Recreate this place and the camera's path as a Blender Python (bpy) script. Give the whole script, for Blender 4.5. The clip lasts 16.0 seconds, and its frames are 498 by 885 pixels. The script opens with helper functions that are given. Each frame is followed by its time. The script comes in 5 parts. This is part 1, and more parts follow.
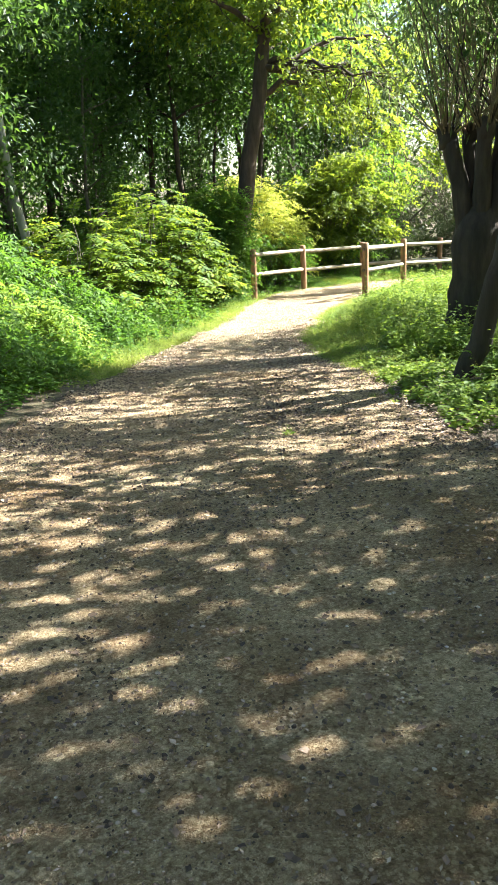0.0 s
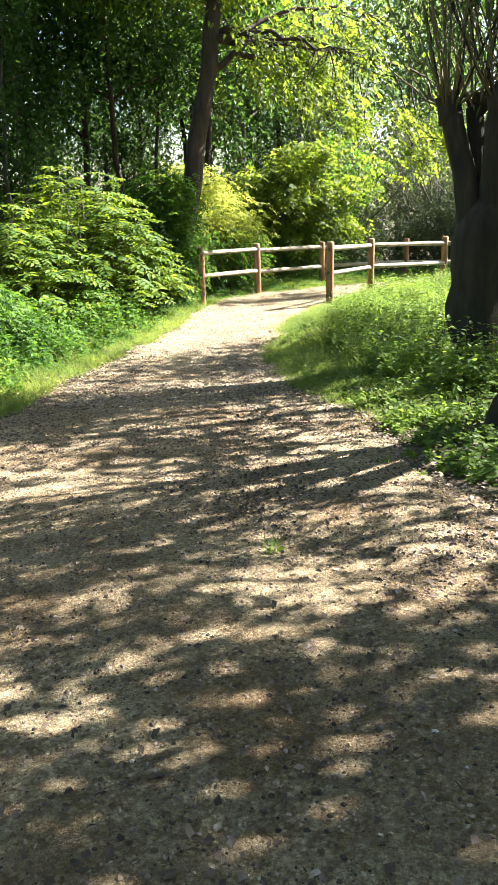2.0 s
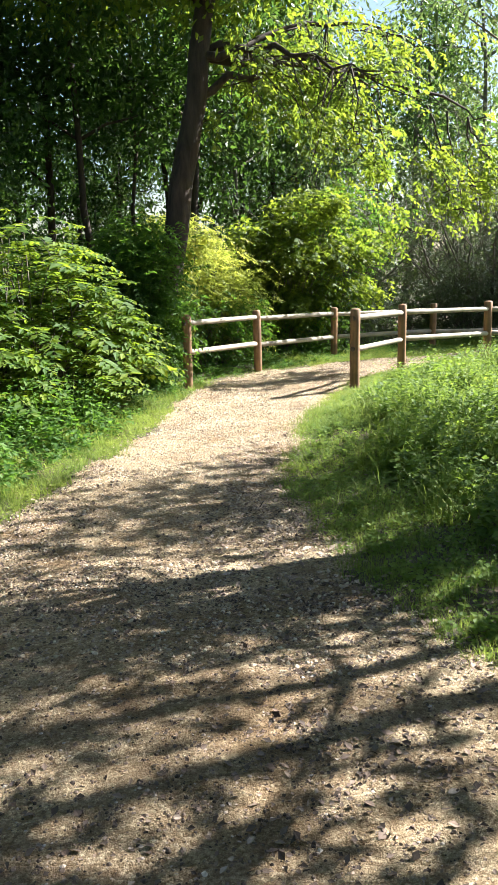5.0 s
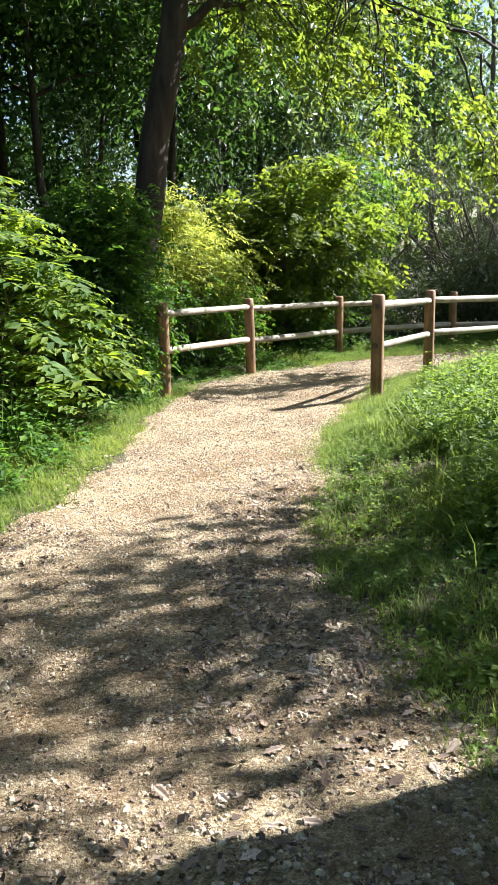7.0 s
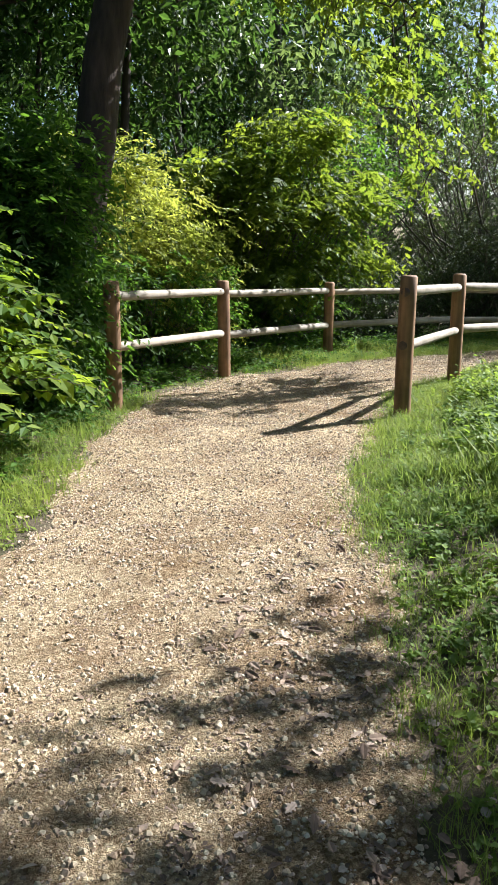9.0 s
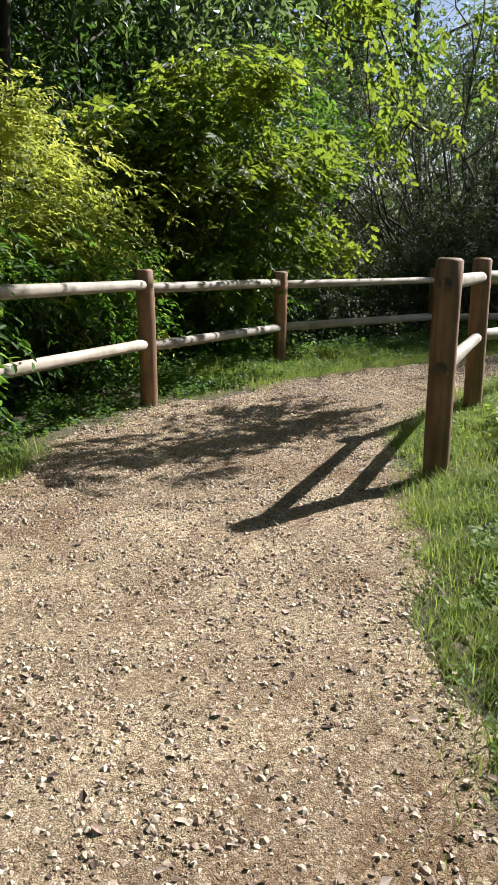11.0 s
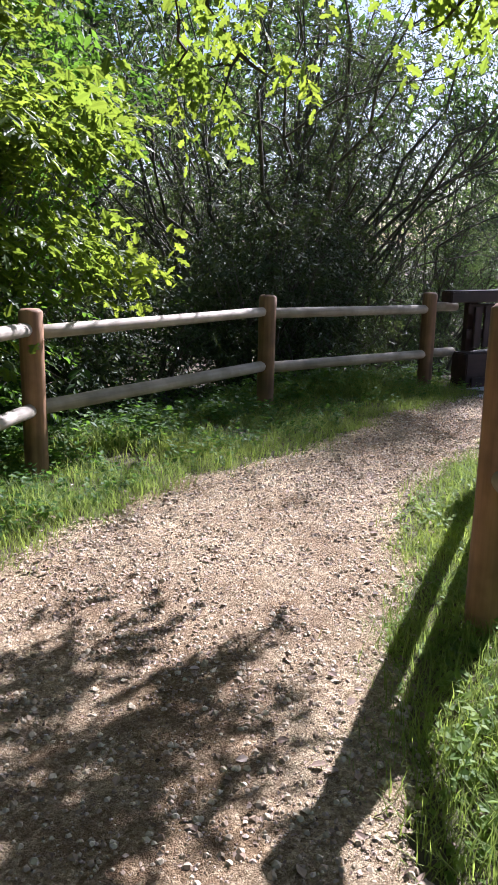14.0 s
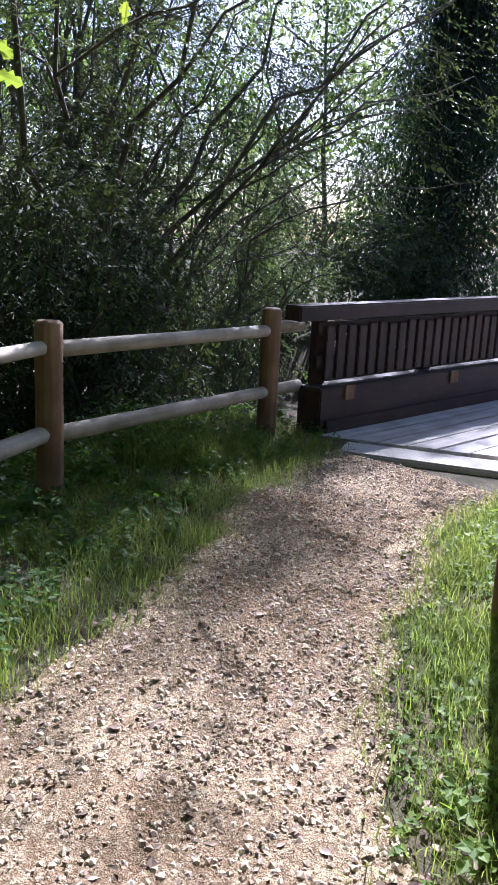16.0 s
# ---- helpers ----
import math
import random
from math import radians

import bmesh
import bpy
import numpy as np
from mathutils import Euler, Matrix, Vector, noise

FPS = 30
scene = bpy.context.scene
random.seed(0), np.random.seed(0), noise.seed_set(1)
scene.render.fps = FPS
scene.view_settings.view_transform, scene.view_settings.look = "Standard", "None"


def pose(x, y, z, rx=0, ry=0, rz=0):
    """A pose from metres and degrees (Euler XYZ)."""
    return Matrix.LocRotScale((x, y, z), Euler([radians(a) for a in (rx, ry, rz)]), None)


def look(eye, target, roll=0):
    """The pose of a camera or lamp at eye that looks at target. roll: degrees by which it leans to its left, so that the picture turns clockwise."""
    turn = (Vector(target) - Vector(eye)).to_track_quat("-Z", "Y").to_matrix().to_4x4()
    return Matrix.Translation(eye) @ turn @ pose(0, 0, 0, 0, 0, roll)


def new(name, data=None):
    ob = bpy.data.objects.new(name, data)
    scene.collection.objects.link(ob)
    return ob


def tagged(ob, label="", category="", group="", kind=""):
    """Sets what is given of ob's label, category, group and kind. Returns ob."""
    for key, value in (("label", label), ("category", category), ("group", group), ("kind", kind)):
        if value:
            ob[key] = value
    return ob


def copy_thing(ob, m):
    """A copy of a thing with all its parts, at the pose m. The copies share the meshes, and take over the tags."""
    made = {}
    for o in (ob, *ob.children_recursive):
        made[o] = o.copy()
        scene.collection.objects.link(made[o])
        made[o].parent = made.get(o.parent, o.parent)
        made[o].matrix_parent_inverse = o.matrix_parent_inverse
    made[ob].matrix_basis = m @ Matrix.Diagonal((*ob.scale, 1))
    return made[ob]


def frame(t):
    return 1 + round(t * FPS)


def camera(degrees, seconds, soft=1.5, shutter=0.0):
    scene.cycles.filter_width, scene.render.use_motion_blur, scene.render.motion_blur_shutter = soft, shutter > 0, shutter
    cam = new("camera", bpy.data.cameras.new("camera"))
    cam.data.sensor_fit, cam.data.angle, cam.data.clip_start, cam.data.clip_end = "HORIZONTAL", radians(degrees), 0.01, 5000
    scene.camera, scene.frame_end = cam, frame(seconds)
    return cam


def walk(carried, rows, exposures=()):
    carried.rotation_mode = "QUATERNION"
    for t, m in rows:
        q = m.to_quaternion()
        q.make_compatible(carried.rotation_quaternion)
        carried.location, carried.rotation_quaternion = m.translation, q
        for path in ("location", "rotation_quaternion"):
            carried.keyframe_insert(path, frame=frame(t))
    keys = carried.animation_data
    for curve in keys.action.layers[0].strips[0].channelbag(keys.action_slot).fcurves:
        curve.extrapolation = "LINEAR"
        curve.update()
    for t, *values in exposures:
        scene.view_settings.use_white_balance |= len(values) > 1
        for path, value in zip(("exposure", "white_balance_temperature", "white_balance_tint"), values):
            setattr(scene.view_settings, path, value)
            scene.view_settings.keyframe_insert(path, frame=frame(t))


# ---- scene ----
cam = camera(34.2, 16.0)
METRES, EYE, TILT, LEAN, TURN = 22.7, 1.5, 0.0, 0.0, -17.6
ROWS = [
    (0.0, 0.0, 0.0, 0.0, -0.82, -17.26, 2.64),
    (0.5, -0.0008, 0.0304, -0.0027, -4.28, -17.16, 3.25),
    (1.0, -0.0027, 0.0607, -0.0052, -5.68, -17.04, 2.35),
    (1.5, -0.0017, 0.0901, -0.0073, -5.46, -17.15, 2.06),
    (2.0, -0.0021, 0.1202, -0.0098, -4.61, -17.39, 1.26),
    (2.5, 0.0004, 0.1509, -0.0118, -5.96, -18.55, 1.8),
    (3.0, 0.0022, 0.1819, -0.0128, -4.27, -17.62, 1.32),
    (3.5, 0.004, 0.2131, -0.0136, -5.48, -16.59, 1.61),
    (4.0, 0.0033, 0.2446, -0.0142, -4.34, -13.72, 1.12),
    (6.5, 0.0026, 0.4056, -0.0282, -8.07, -13.06, 1.41),
    (7.0, 0.0047, 0.4356, -0.0316, -7.29, -13.47, 1.23),
    (7.5, 0.0045, 0.4657, -0.0343, -8.77, -14.7, 0.83),
    (8.0, 0.006, 0.4962, -0.0373, -8.63, -14.55, 0.56),
    (8.5, 0.0057, 0.5279, -0.0412, -9.63, -14.21, 0.17),
    (11.0, 0.021, 0.6902, -0.0518, -17.25, -14.51, -0.24),
    (11.5, 0.0261, 0.7204, -0.053, -20.85, -14.66, 0.05),
    (12.0, 0.0347, 0.7513, -0.0527, -24.92, -14.25, -0.09),
    (12.5, 0.0438, 0.7805, -0.0516, -26.3, -13.33, -0.37),
    (13.0, 0.0537, 0.8089, -0.0513, -31.12, -13.53, -0.8),
    (13.5, 0.0646, 0.8361, -0.0509, -32.47, -13.21, -1.31),
    (14.0, 0.0787, 0.8654, -0.051, -35.38, -14.05, -1.05),
    (14.5, 0.0938, 0.8914, -0.05, -38.27, -14.43, -1.59),
    (15.0, 0.109, 0.918, -0.0486, -45.34, -13.52, -2.24),
    (15.5, 0.1266, 0.9414, -0.0486, -47.76, -13.69, -1.72),
    (16.0, 0.1453, 0.9657, -0.0498, -52.26, -14.37, -2.54),
]
EXPOSURES = [(0.0, 3.1, 6350, 6), (4.0, 2.5, 6150, 10), (8.5, 1.88, 5850, 10), (11.0, 1.3, 5900, 14), (13.0, 1.83, 5500, 24), (14.0, 1.85, 5500, 25),
             (14.5, 1.58, 5400, 25), (15.2, 1.88, 5350, 26), (16.0, 1.97, 5300, 26)]
walk(cam, [(t, pose(0, 0, EYE, TILT, LEAN, TURN) @ pose(METRES * x, METRES * y, METRES * z, 90 + pitch, roll, yaw)) for t, x, y, z, yaw, pitch, roll in ROWS],
     exposures=EXPOSURES)

# ---- world and sun ----
SUN_ELEV, SUN_AZ = radians(40.2), radians(3.8)      # azimuth counted from +x towards +y
world = bpy.data.worlds.new("sky")
scene.world = world
world.use_nodes = True
wn = world.node_tree
sky = wn.nodes.new("ShaderNodeTexSky")
sky.sky_type, sky.sun_disc = "NISHITA", False
sky.sun_elevation, sky.sun_rotation = SUN_ELEV, radians(90) - SUN_AZ
sky.air_density, sky.dust_density, sky.ozone_density = 1.0, 1.2, 0.6
wn.links.new(sky.outputs[0], wn.nodes["Background"].inputs[0])
wn.nodes["Background"].inputs[1].default_value = 0.041
sun = new("sun", bpy.data.lights.new("sun", "SUN"))
sun.data.energy, sun.data.angle, sun.data.color = 5.0, radians(0.55), (1.0, 0.95, 0.87)
sun_way = Vector((math.cos(SUN_AZ) * math.cos(SUN_ELEV), math.sin(SUN_AZ) * math.cos(SUN_ELEV), math.sin(SUN_ELEV)))
sun.matrix_world = look(sun_way * 60, (0, 0, 0))

# ---- materials ----


def material(name):
    m = bpy.data.materials.new(name)
    m.use_nodes = True
    t = m.node_tree
    return m, t.nodes, t.links, t.nodes["Principled BSDF"]


def ramp(nodes, stops):
    r = nodes.new("ShaderNodeValToRGB")
    while len(r.color_ramp.elements) < len(stops):
        r.color_ramp.elements.new(0.5)
    for e, (p, c) in zip(r.color_ramp.elements, stops):
        e.position, e.color = p, (*c, 1)
    return r


def noise_node(nodes, links, scale, detail=4, rough=0.6, stretch=None):
    co = nodes.new("ShaderNodeTexCoord")
    n = nodes.new("ShaderNodeTexNoise")
    n.inputs["Scale"].default_value, n.inputs["Detail"].default_value, n.inputs["Roughness"].default_value = scale, detail, rough
    if stretch:
        mp = nodes.new("ShaderNodeMapping")
        mp.inputs["Scale"].default_value = stretch
        links.new(co.outputs["Object"], mp.inputs[0])
        links.new(mp.outputs[0], n.inputs["Vector"])
    else:
        links.new(co.outputs["Object"], n.inputs["Vector"])
    return n


def mixed(nodes, links, a, b, fac, mode="MIX"):
    m = nodes.new("ShaderNodeMix")
    m.data_type, m.blend_type = "RGBA", mode
    if isinstance(fac, float):
        m.inputs[0].default_value = fac
    else:
        links.new(fac, m.inputs[0])
    links.new(a, m.inputs[6])
    links.new(b, m.inputs[7])
    return m.outputs[2]


def bump(nodes, links, bsdf, height, strength, distance):
    b = nodes.new("ShaderNodeBump")
    b.inputs["Strength"].default_value, b.inputs["Distance"].default_value = strength, distance
    links.new(height, b.inputs["Height"])
    links.new(b.outputs[0], bsdf.inputs["Normal"])


def leaf_material(name, dark, mid, light, glow, through_part=0.4, rough=0.45):
    """Foliage: reflecting front, light passing through, and a shade of its own for each leaf."""
    m, n, l, p = material(name)
    g = n.new("ShaderNodeNewGeometry")
    r = ramp(n, [(0.0, dark), (0.5, mid), (1.0, light)])
    l.new(g.outputs["Random Per Island"], r.inputs[0])
    big = noise_node(n, l, 0.9, 2)
    tint = ramp(n, [(0.35, (0.75, 0.8, 0.75)), (0.65, (1.2, 1.12, 0.95))])
    l.new(big.outputs[0], tint.inputs[0])
    col = mixed(n, l, r.outputs[0], tint.outputs[0], 1.0, "MULTIPLY")
    l.new(col, p.inputs["Base Color"])
    p.inputs["Roughness"].default_value = rough
    p.inputs["Specular IOR Level"].default_value = 0.25
    tr = n.new("ShaderNodeBsdfTranslucent")
    r2 = ramp(n, [(0.0, tuple(c * 0.7 for c in glow)), (1.0, glow)])
    l.new(g.outputs["Random Per Island"], r2.inputs[0])
    l.new(mixed(n, l, r2.outputs[0], tint.outputs[0], 1.0, "MULTIPLY"), tr.inputs[0])
    mx = n.new("ShaderNodeMixShader")
    mx.inputs[0].default_value = through_part
    l.new(p.outputs[0], mx.inputs[1])
    l.new(tr.outputs[0], mx.inputs[2])
    l.new(mx.outputs[0], n["Material Output"].inputs[0])
    return m


def bark_material(name, dark, light, scale=9.0, depth=0.02):
    m, n, l, p = material(name)
    a = noise_node(n, l, scale, 6, 0.65, (1, 1, 0.18))
    b = noise_node(n, l, 1.7, 3)
    r = ramp(n, [(0.3, dark), (0.7, light)])
    l.new(a.outputs[0], r.inputs[0])
    t = ramp(n, [(0.35, (0.7, 0.75, 0.65)), (0.7, (1.15, 1.1, 1.05))])
    l.new(b.outputs[0], t.inputs[0])
    l.new(mixed(n, l, r.outputs[0], t.outputs[0], 1.0, "MULTIPLY"), p.inputs["Base Color"])
    p.inputs["Roughness"].default_value = 0.9
    bump(n, l, p, a.outputs[0], 0.8, depth)
    return m


def wood_material(name, dark, light, streak, rough=0.75, scale=14.0, stretch=(1, 1, 0.06)):
    m, n, l, p = material(name)
    a = noise_node(n, l, scale, 6, 0.6, stretch)
    b = noise_node(n, l, 3.0, 4)
    r = ramp(n, [(0.3, dark), (0.62, light)])
    l.new(a.outputs[0], r.inputs[0])
    t = ramp(n, [(0.38, streak), (0.6, (1, 1, 1))])
    l.new(b.outputs[0], t.inputs[0])
    o = n.new("ShaderNodeObjectInfo")
    h = ramp(n, [(0.0, (0.85, 0.85, 0.85)), (1.0, (1.12, 1.08, 1.05))])
    l.new(o.outputs["Random"], h.inputs[0])
    c = mixed(n, l, r.outputs[0], t.outputs[0], 1.0, "MULTIPLY")
    l.new(mixed(n, l, c, h.outputs[0], 1.0, "MULTIPLY"), p.inputs["Base Color"])
    p.inputs["Roughness"].default_value = rough
    bump(n, l, p, a.outputs[0], 0.5, 0.006)
    return m


def island_material(name, stops, rough=0.85, grain=60.0):
    m, n, l, p = material(name)
    g = n.new("ShaderNodeNewGeometry")
    r = ramp(n, stops)
    l.new(g.outputs["Random Per Island"], r.inputs[0])
    a = noise_node(n, l, grain, 3)
    t = ramp(n, [(0.3, (0.75, 0.75, 0.75)), (0.7, (1.15, 1.15, 1.15))])
    l.new(a.outputs[0], t.inputs[0])
    l.new(mixed(n, l, r.outputs[0], t.outputs[0], 1.0, "MULTIPLY"), p.inputs["Base Color"])
    p.inputs["Roughness"].default_value = rough
    return m


def ground_material(name, fine, patch, coarse, rough, bump_size, fine_scale):
    m, n, l, p = material(name)
    a = noise_node(n, l, fine_scale, 8, 0.75)
    b = noise_node(n, l, 2.2, 5, 0.65)
    c = noise_node(n, l, 0.45, 3)
    ra, rb, rc = ramp(n, fine), ramp(n, patch), ramp(n, coarse)
    for s, t in ((a, ra), (b, rb), (c, rc)):
        l.new(s.outputs[0], t.inputs[0])
    col = mixed(n, l, ra.outputs[0], rb.outputs[0], 1.0, "MULTIPLY")
    l.new(mixed(n, l, col, rc.outputs[0], 1.0, "MULTIPLY"), p.inputs["Base Color"])
    p.inputs["Roughness"].default_value = rough
    bump(n, l, p, a.outputs[0], 0.9, bump_size)
    return m


def gravel_material():
    """Trodden gravel: two sizes of angular pieces, sandy fines, damp and leafy patches."""
    m, n, l, p = material("gravel_soil")
    co = n.new("ShaderNodeTexCoord")
    warp = noise_node(n, l, 30, 3)
    heights = []
    cols = []
    for scale, stops in ((70.0, [(0.0, (0.2, 0.155, 0.115)), (0.35, (0.355, 0.3, 0.248)), (0.75, (0.47, 0.405, 0.345)), (1.0, (0.61, 0.57, 0.52))]),
                         (160.0, [(0.0, (0.22, 0.175, 0.13)), (0.4, (0.37, 0.32, 0.27)), (1.0, (0.51, 0.46, 0.405))])):
        mx = n.new("ShaderNodeVectorMath")
        mx.operation = "MULTIPLY_ADD"
        mx.inputs[1].default_value = (0.02, 0.02, 0.02)
        l.new(warp.outputs["Color"], mx.inputs[0])
        l.new(co.outputs["Object"], mx.inputs[2])
        v = n.new("ShaderNodeTexVoronoi")
        v.inputs["Scale"].default_value = scale
        l.new(mx.outputs[0], v.inputs["Vector"])
        sp = n.new("ShaderNodeSeparateColor")
        l.new(v.outputs["Color"], sp.inputs[0])
        r = ramp(n, stops)
        l.new(sp.outputs[0], r.inputs[0])
        gap = ramp(n, [(0.25, (1, 1, 1)), (0.85, (0.74, 0.7, 0.66))])
        l.new(v.outputs["Distance"], gap.inputs[0])
        cols.append(mixed(n, l, r.outputs[0], gap.outputs[0], 1.0, "MULTIPLY"))
        heights.append(v.outputs["Distance"])
    patch = noise_node(n, l, 5.0, 5, 0.65)
    pr = ramp(n, [(0.42, (0, 0, 0)), (0.58, (1, 1, 1))])
    l.new(patch.outputs[0], pr.inputs[0])
    col = mixed(n, l, cols[0], cols[1], pr.outputs[0])
    big = noise_node(n, l, 1.1, 6, 0.65)
    br = ramp(n, [(0.36, (0.7, 0.62, 0.52)), (0.5, (1.06, 1.04, 0.99)), (0.66, (1.3, 1.28, 1.2))])
    grit = noise_node(n, l, 26.0, 8, 0.8)
    gr = ramp(n, [(0.36, (0.5, 0.45, 0.4)), (0.52, (1.0, 1.0, 1.0)), (0.66, (1.25, 1.22, 1.2))])
    l.new(grit.outputs[0], gr.inputs[0])
    col = mixed(n, l, col, gr.outputs[0], 1.0, "MULTIPLY")
    l.new(big.outputs[0], br.inputs[0])
    col = mixed(n, l, col, br.outputs[0], 1.0, "MULTIPLY")
    crumbs = noise_node(n, l, 48.0, 6, 0.7)
    drift = noise_node(n, l, 1.9, 5, 0.7)
    both = n.new("ShaderNodeMath")
    both.operation = "MULTIPLY_ADD"
    both.inputs[1].default_value = 0.75
    l.new(drift.outputs[0], both.inputs[0])
    l.new(crumbs.outputs[0], both.inputs[2])
    mask = ramp(n, [(0.84, (0, 0, 0)), (0.93, (0.55, 0.55, 0.55))])
    l.new(both.outputs[0], mask.inputs[0])
    brown = ramp(n, [(0.35, (0.07, 0.045, 0.03)), (0.55, (0.17, 0.11, 0.075)), (0.7, (0.3, 0.21, 0.155))])
    l.new(noise_node(n, l, 90.0, 3).outputs[0], brown.inputs[0])
    col = mixed(n, l, col, brown.outputs[0], mask.outputs[0])
    warm = n.new("ShaderNodeRGB")
    warm.outputs[0].default_value = (1.44, 1.35, 1.08, 1.0)
    col = mixed(n, l, col, warm.outputs[0], 1.0, "MULTIPLY")
    l.new(col, p.inputs["Base Color"])
    p.inputs["Roughness"].default_value = 0.95
    p.inputs["Specular IOR Level"].default_value = 0.15
    inv = n.new("ShaderNodeMath")
    inv.operation = "ADD"
    l.new(heights[0], inv.inputs[0])
    l.new(heights[1], inv.inputs[1])
    b = n.new("ShaderNodeBump")
    b.invert = True
    b.inputs["Strength"].default_value, b.inputs["Distance"].default_value = 1.0, 0.018
    rough = n.new("ShaderNodeMath")
    rough.operation = "MULTIPLY_ADD"
    rough.inputs[1].default_value = -3.6
    l.new(grit.outputs[0], rough.inputs[0])
    l.new(inv.outputs[0], rough.inputs[2])
    l.new(rough.outputs[0], b.inputs["Height"])
    l.new(b.outputs[0], p.inputs["Normal"])
    return m


GRAVEL = gravel_material()
SOIL = ground_material("forest_soil", [(0.3, (0.05, 0.035, 0.02)), (0.7, (0.16, 0.12, 0.07))],
                       [(0.4, (0.6, 0.7, 0.5)), (0.6, (1, 1, 1))], [(0.4, (0.8, 0.8, 0.8)), (0.6, (1, 1, 1))], 0.95, 0.03, 22.0)
STONES = island_material("gravel_stones", [(0.0, (0.21, 0.145, 0.105)), (0.3, (0.36, 0.27, 0.205)), (0.75, (0.5, 0.4, 0.315)), (1.0, (0.6, 0.52, 0.44))])
CLODS = island_material("earthy_clods", [(0.0, (0.22, 0.155, 0.1)), (0.3, (0.37, 0.28, 0.195)), (0.75, (0.48, 0.4, 0.275)), (1.0, (0.6, 0.52, 0.38))])
LITTER = island_material("dry_leaf_litter", [(0.0, (0.07, 0.045, 0.03)), (0.35, (0.17, 0.11, 0.075)), (0.7, (0.33, 0.24, 0.175)), (1.0, (0.48, 0.38, 0.3))])
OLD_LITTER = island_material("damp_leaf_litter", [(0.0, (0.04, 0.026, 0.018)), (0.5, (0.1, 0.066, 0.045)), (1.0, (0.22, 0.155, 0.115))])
POST_WOOD = wood_material("treated_post_wood", (0.15, 0.078, 0.04), (0.36, 0.2, 0.1), (0.6, 0.62, 0.6))
RAIL_WOOD = wood_material("weathered_rail_wood", (0.27, 0.22, 0.165), (0.5, 0.44, 0.36), (0.6, 0.6, 0.55), 0.7)
DARK_WOOD = wood_material("dark_stained_bridge_wood", (0.022, 0.012, 0.01), (0.06, 0.032, 0.028), (0.6, 0.6, 0.6), 0.65, 14.0, (0.06, 1, 1))
DARK_BOARD = wood_material("dark_stained_board_wood", (0.025, 0.013, 0.011), (0.065, 0.034, 0.03), (0.6, 0.6, 0.6), 0.65)
DECK_WOOD = wood_material("grey_deck_wood", (0.32, 0.3, 0.27), (0.55, 0.53, 0.5), (0.75, 0.74, 0.72), 0.8, 14.0, (0.06, 1, 1))
END_GRAIN = wood_material("end_grain", (0.06, 0.04, 0.03), (0.12, 0.08, 0.06), (0.8, 0.8, 0.8))
CONCRETE = ground_material("pale_concrete", [(0.3, (0.42, 0.39, 0.34)), (0.7, (0.58, 0.55, 0.49))], [(0.4, (0.85, 0.85, 0.85)), (0.6, (1, 1, 1))],
                           [(0.4, (0.9, 0.9, 0.9)), (0.6, (1, 1, 1))], 0.9, 0.004, 40.0)
OAK_BARK = bark_material("oak_bark", (0.022, 0.014, 0.01), (0.08, 0.053, 0.04))
WILLOW_BARK = bark_material("willow_bark", (0.018, 0.013, 0.01), (0.07, 0.054, 0.042), 7.0, 0.035)
SHOOT_BARK = bark_material("willow_shoot_bark", (0.12, 0.095, 0.06), (0.28, 0.23, 0.15), 12.0, 0.004)
GREY_BARK = bark_material("grey_bark", (0.05, 0.045, 0.035), (0.16, 0.14, 0.11))
PALE_BARK = bark_material("pale_bark", (0.2, 0.19, 0.17), (0.4, 0.38, 0.34))
OAK_LEAF = leaf_material("oak_leaf", (0.035, 0.068, 0.01), (0.06, 0.105, 0.014), (0.1, 0.15, 0.022), (0.31, 0.41, 0.04), 0.52)
BUSH_LEAF = leaf_material("bush_leaf", (0.025, 0.06, 0.012), (0.05, 0.11, 0.02), (0.1, 0.18, 0.035), (0.2, 0.4, 0.04), 0.42, 0.6)
BRIGHT_LEAF = leaf_material("bright_leaf", (0.13, 0.17, 0.025), (0.22, 0.26, 0.05), (0.32, 0.35, 0.085), (0.62, 0.68, 0.12), 0.48)
FOREST_LEAF = leaf_material("forest_leaf", (0.017, 0.04, 0.013), (0.03, 0.066, 0.018), (0.066, 0.12, 0.032), (0.13, 0.25, 0.04), 0.39)
WILLOW_LEAF = leaf_material("willow_leaf", (0.04, 0.07, 0.03), (0.07, 0.11, 0.045), (0.13, 0.17, 0.085), (0.28, 0.4, 0.12), 0.4, 0.35)
SALLOW_LEAF = leaf_material("sallow_leaf", (0.026, 0.044, 0.02), (0.045, 0.07, 0.03), (0.08, 0.108, 0.046), (0.12, 0.165, 0.045), 0.26, 0.62)
PINNATE_LEAF = leaf_material("pinnate_leaf", (0.035, 0.085, 0.014), (0.07, 0.13, 0.018), (0.15, 0.2, 0.03), (0.38, 0.52, 0.04), 0.45, 0.65)
NETTLE_LEAF = leaf_material("nettle_leaf", (0.06, 0.12, 0.02), (0.11, 0.18, 0.035), (0.18, 0.25, 0.055), (0.36, 0.52, 0.07), 0.43, 0.6)
GRASS_LEAF = leaf_material("grass_blade", (0.08, 0.13, 0.025), (0.15, 0.21, 0.04), (0.26, 0.29, 0.08), (0.4, 0.52, 0.1), 0.42, 0.62)
NEEDLE = leaf_material("conifer_needles", (0.012, 0.03, 0.018), (0.02, 0.045, 0.025), (0.035, 0.065, 0.035), (0.05, 0.1, 0.04), 0.25)

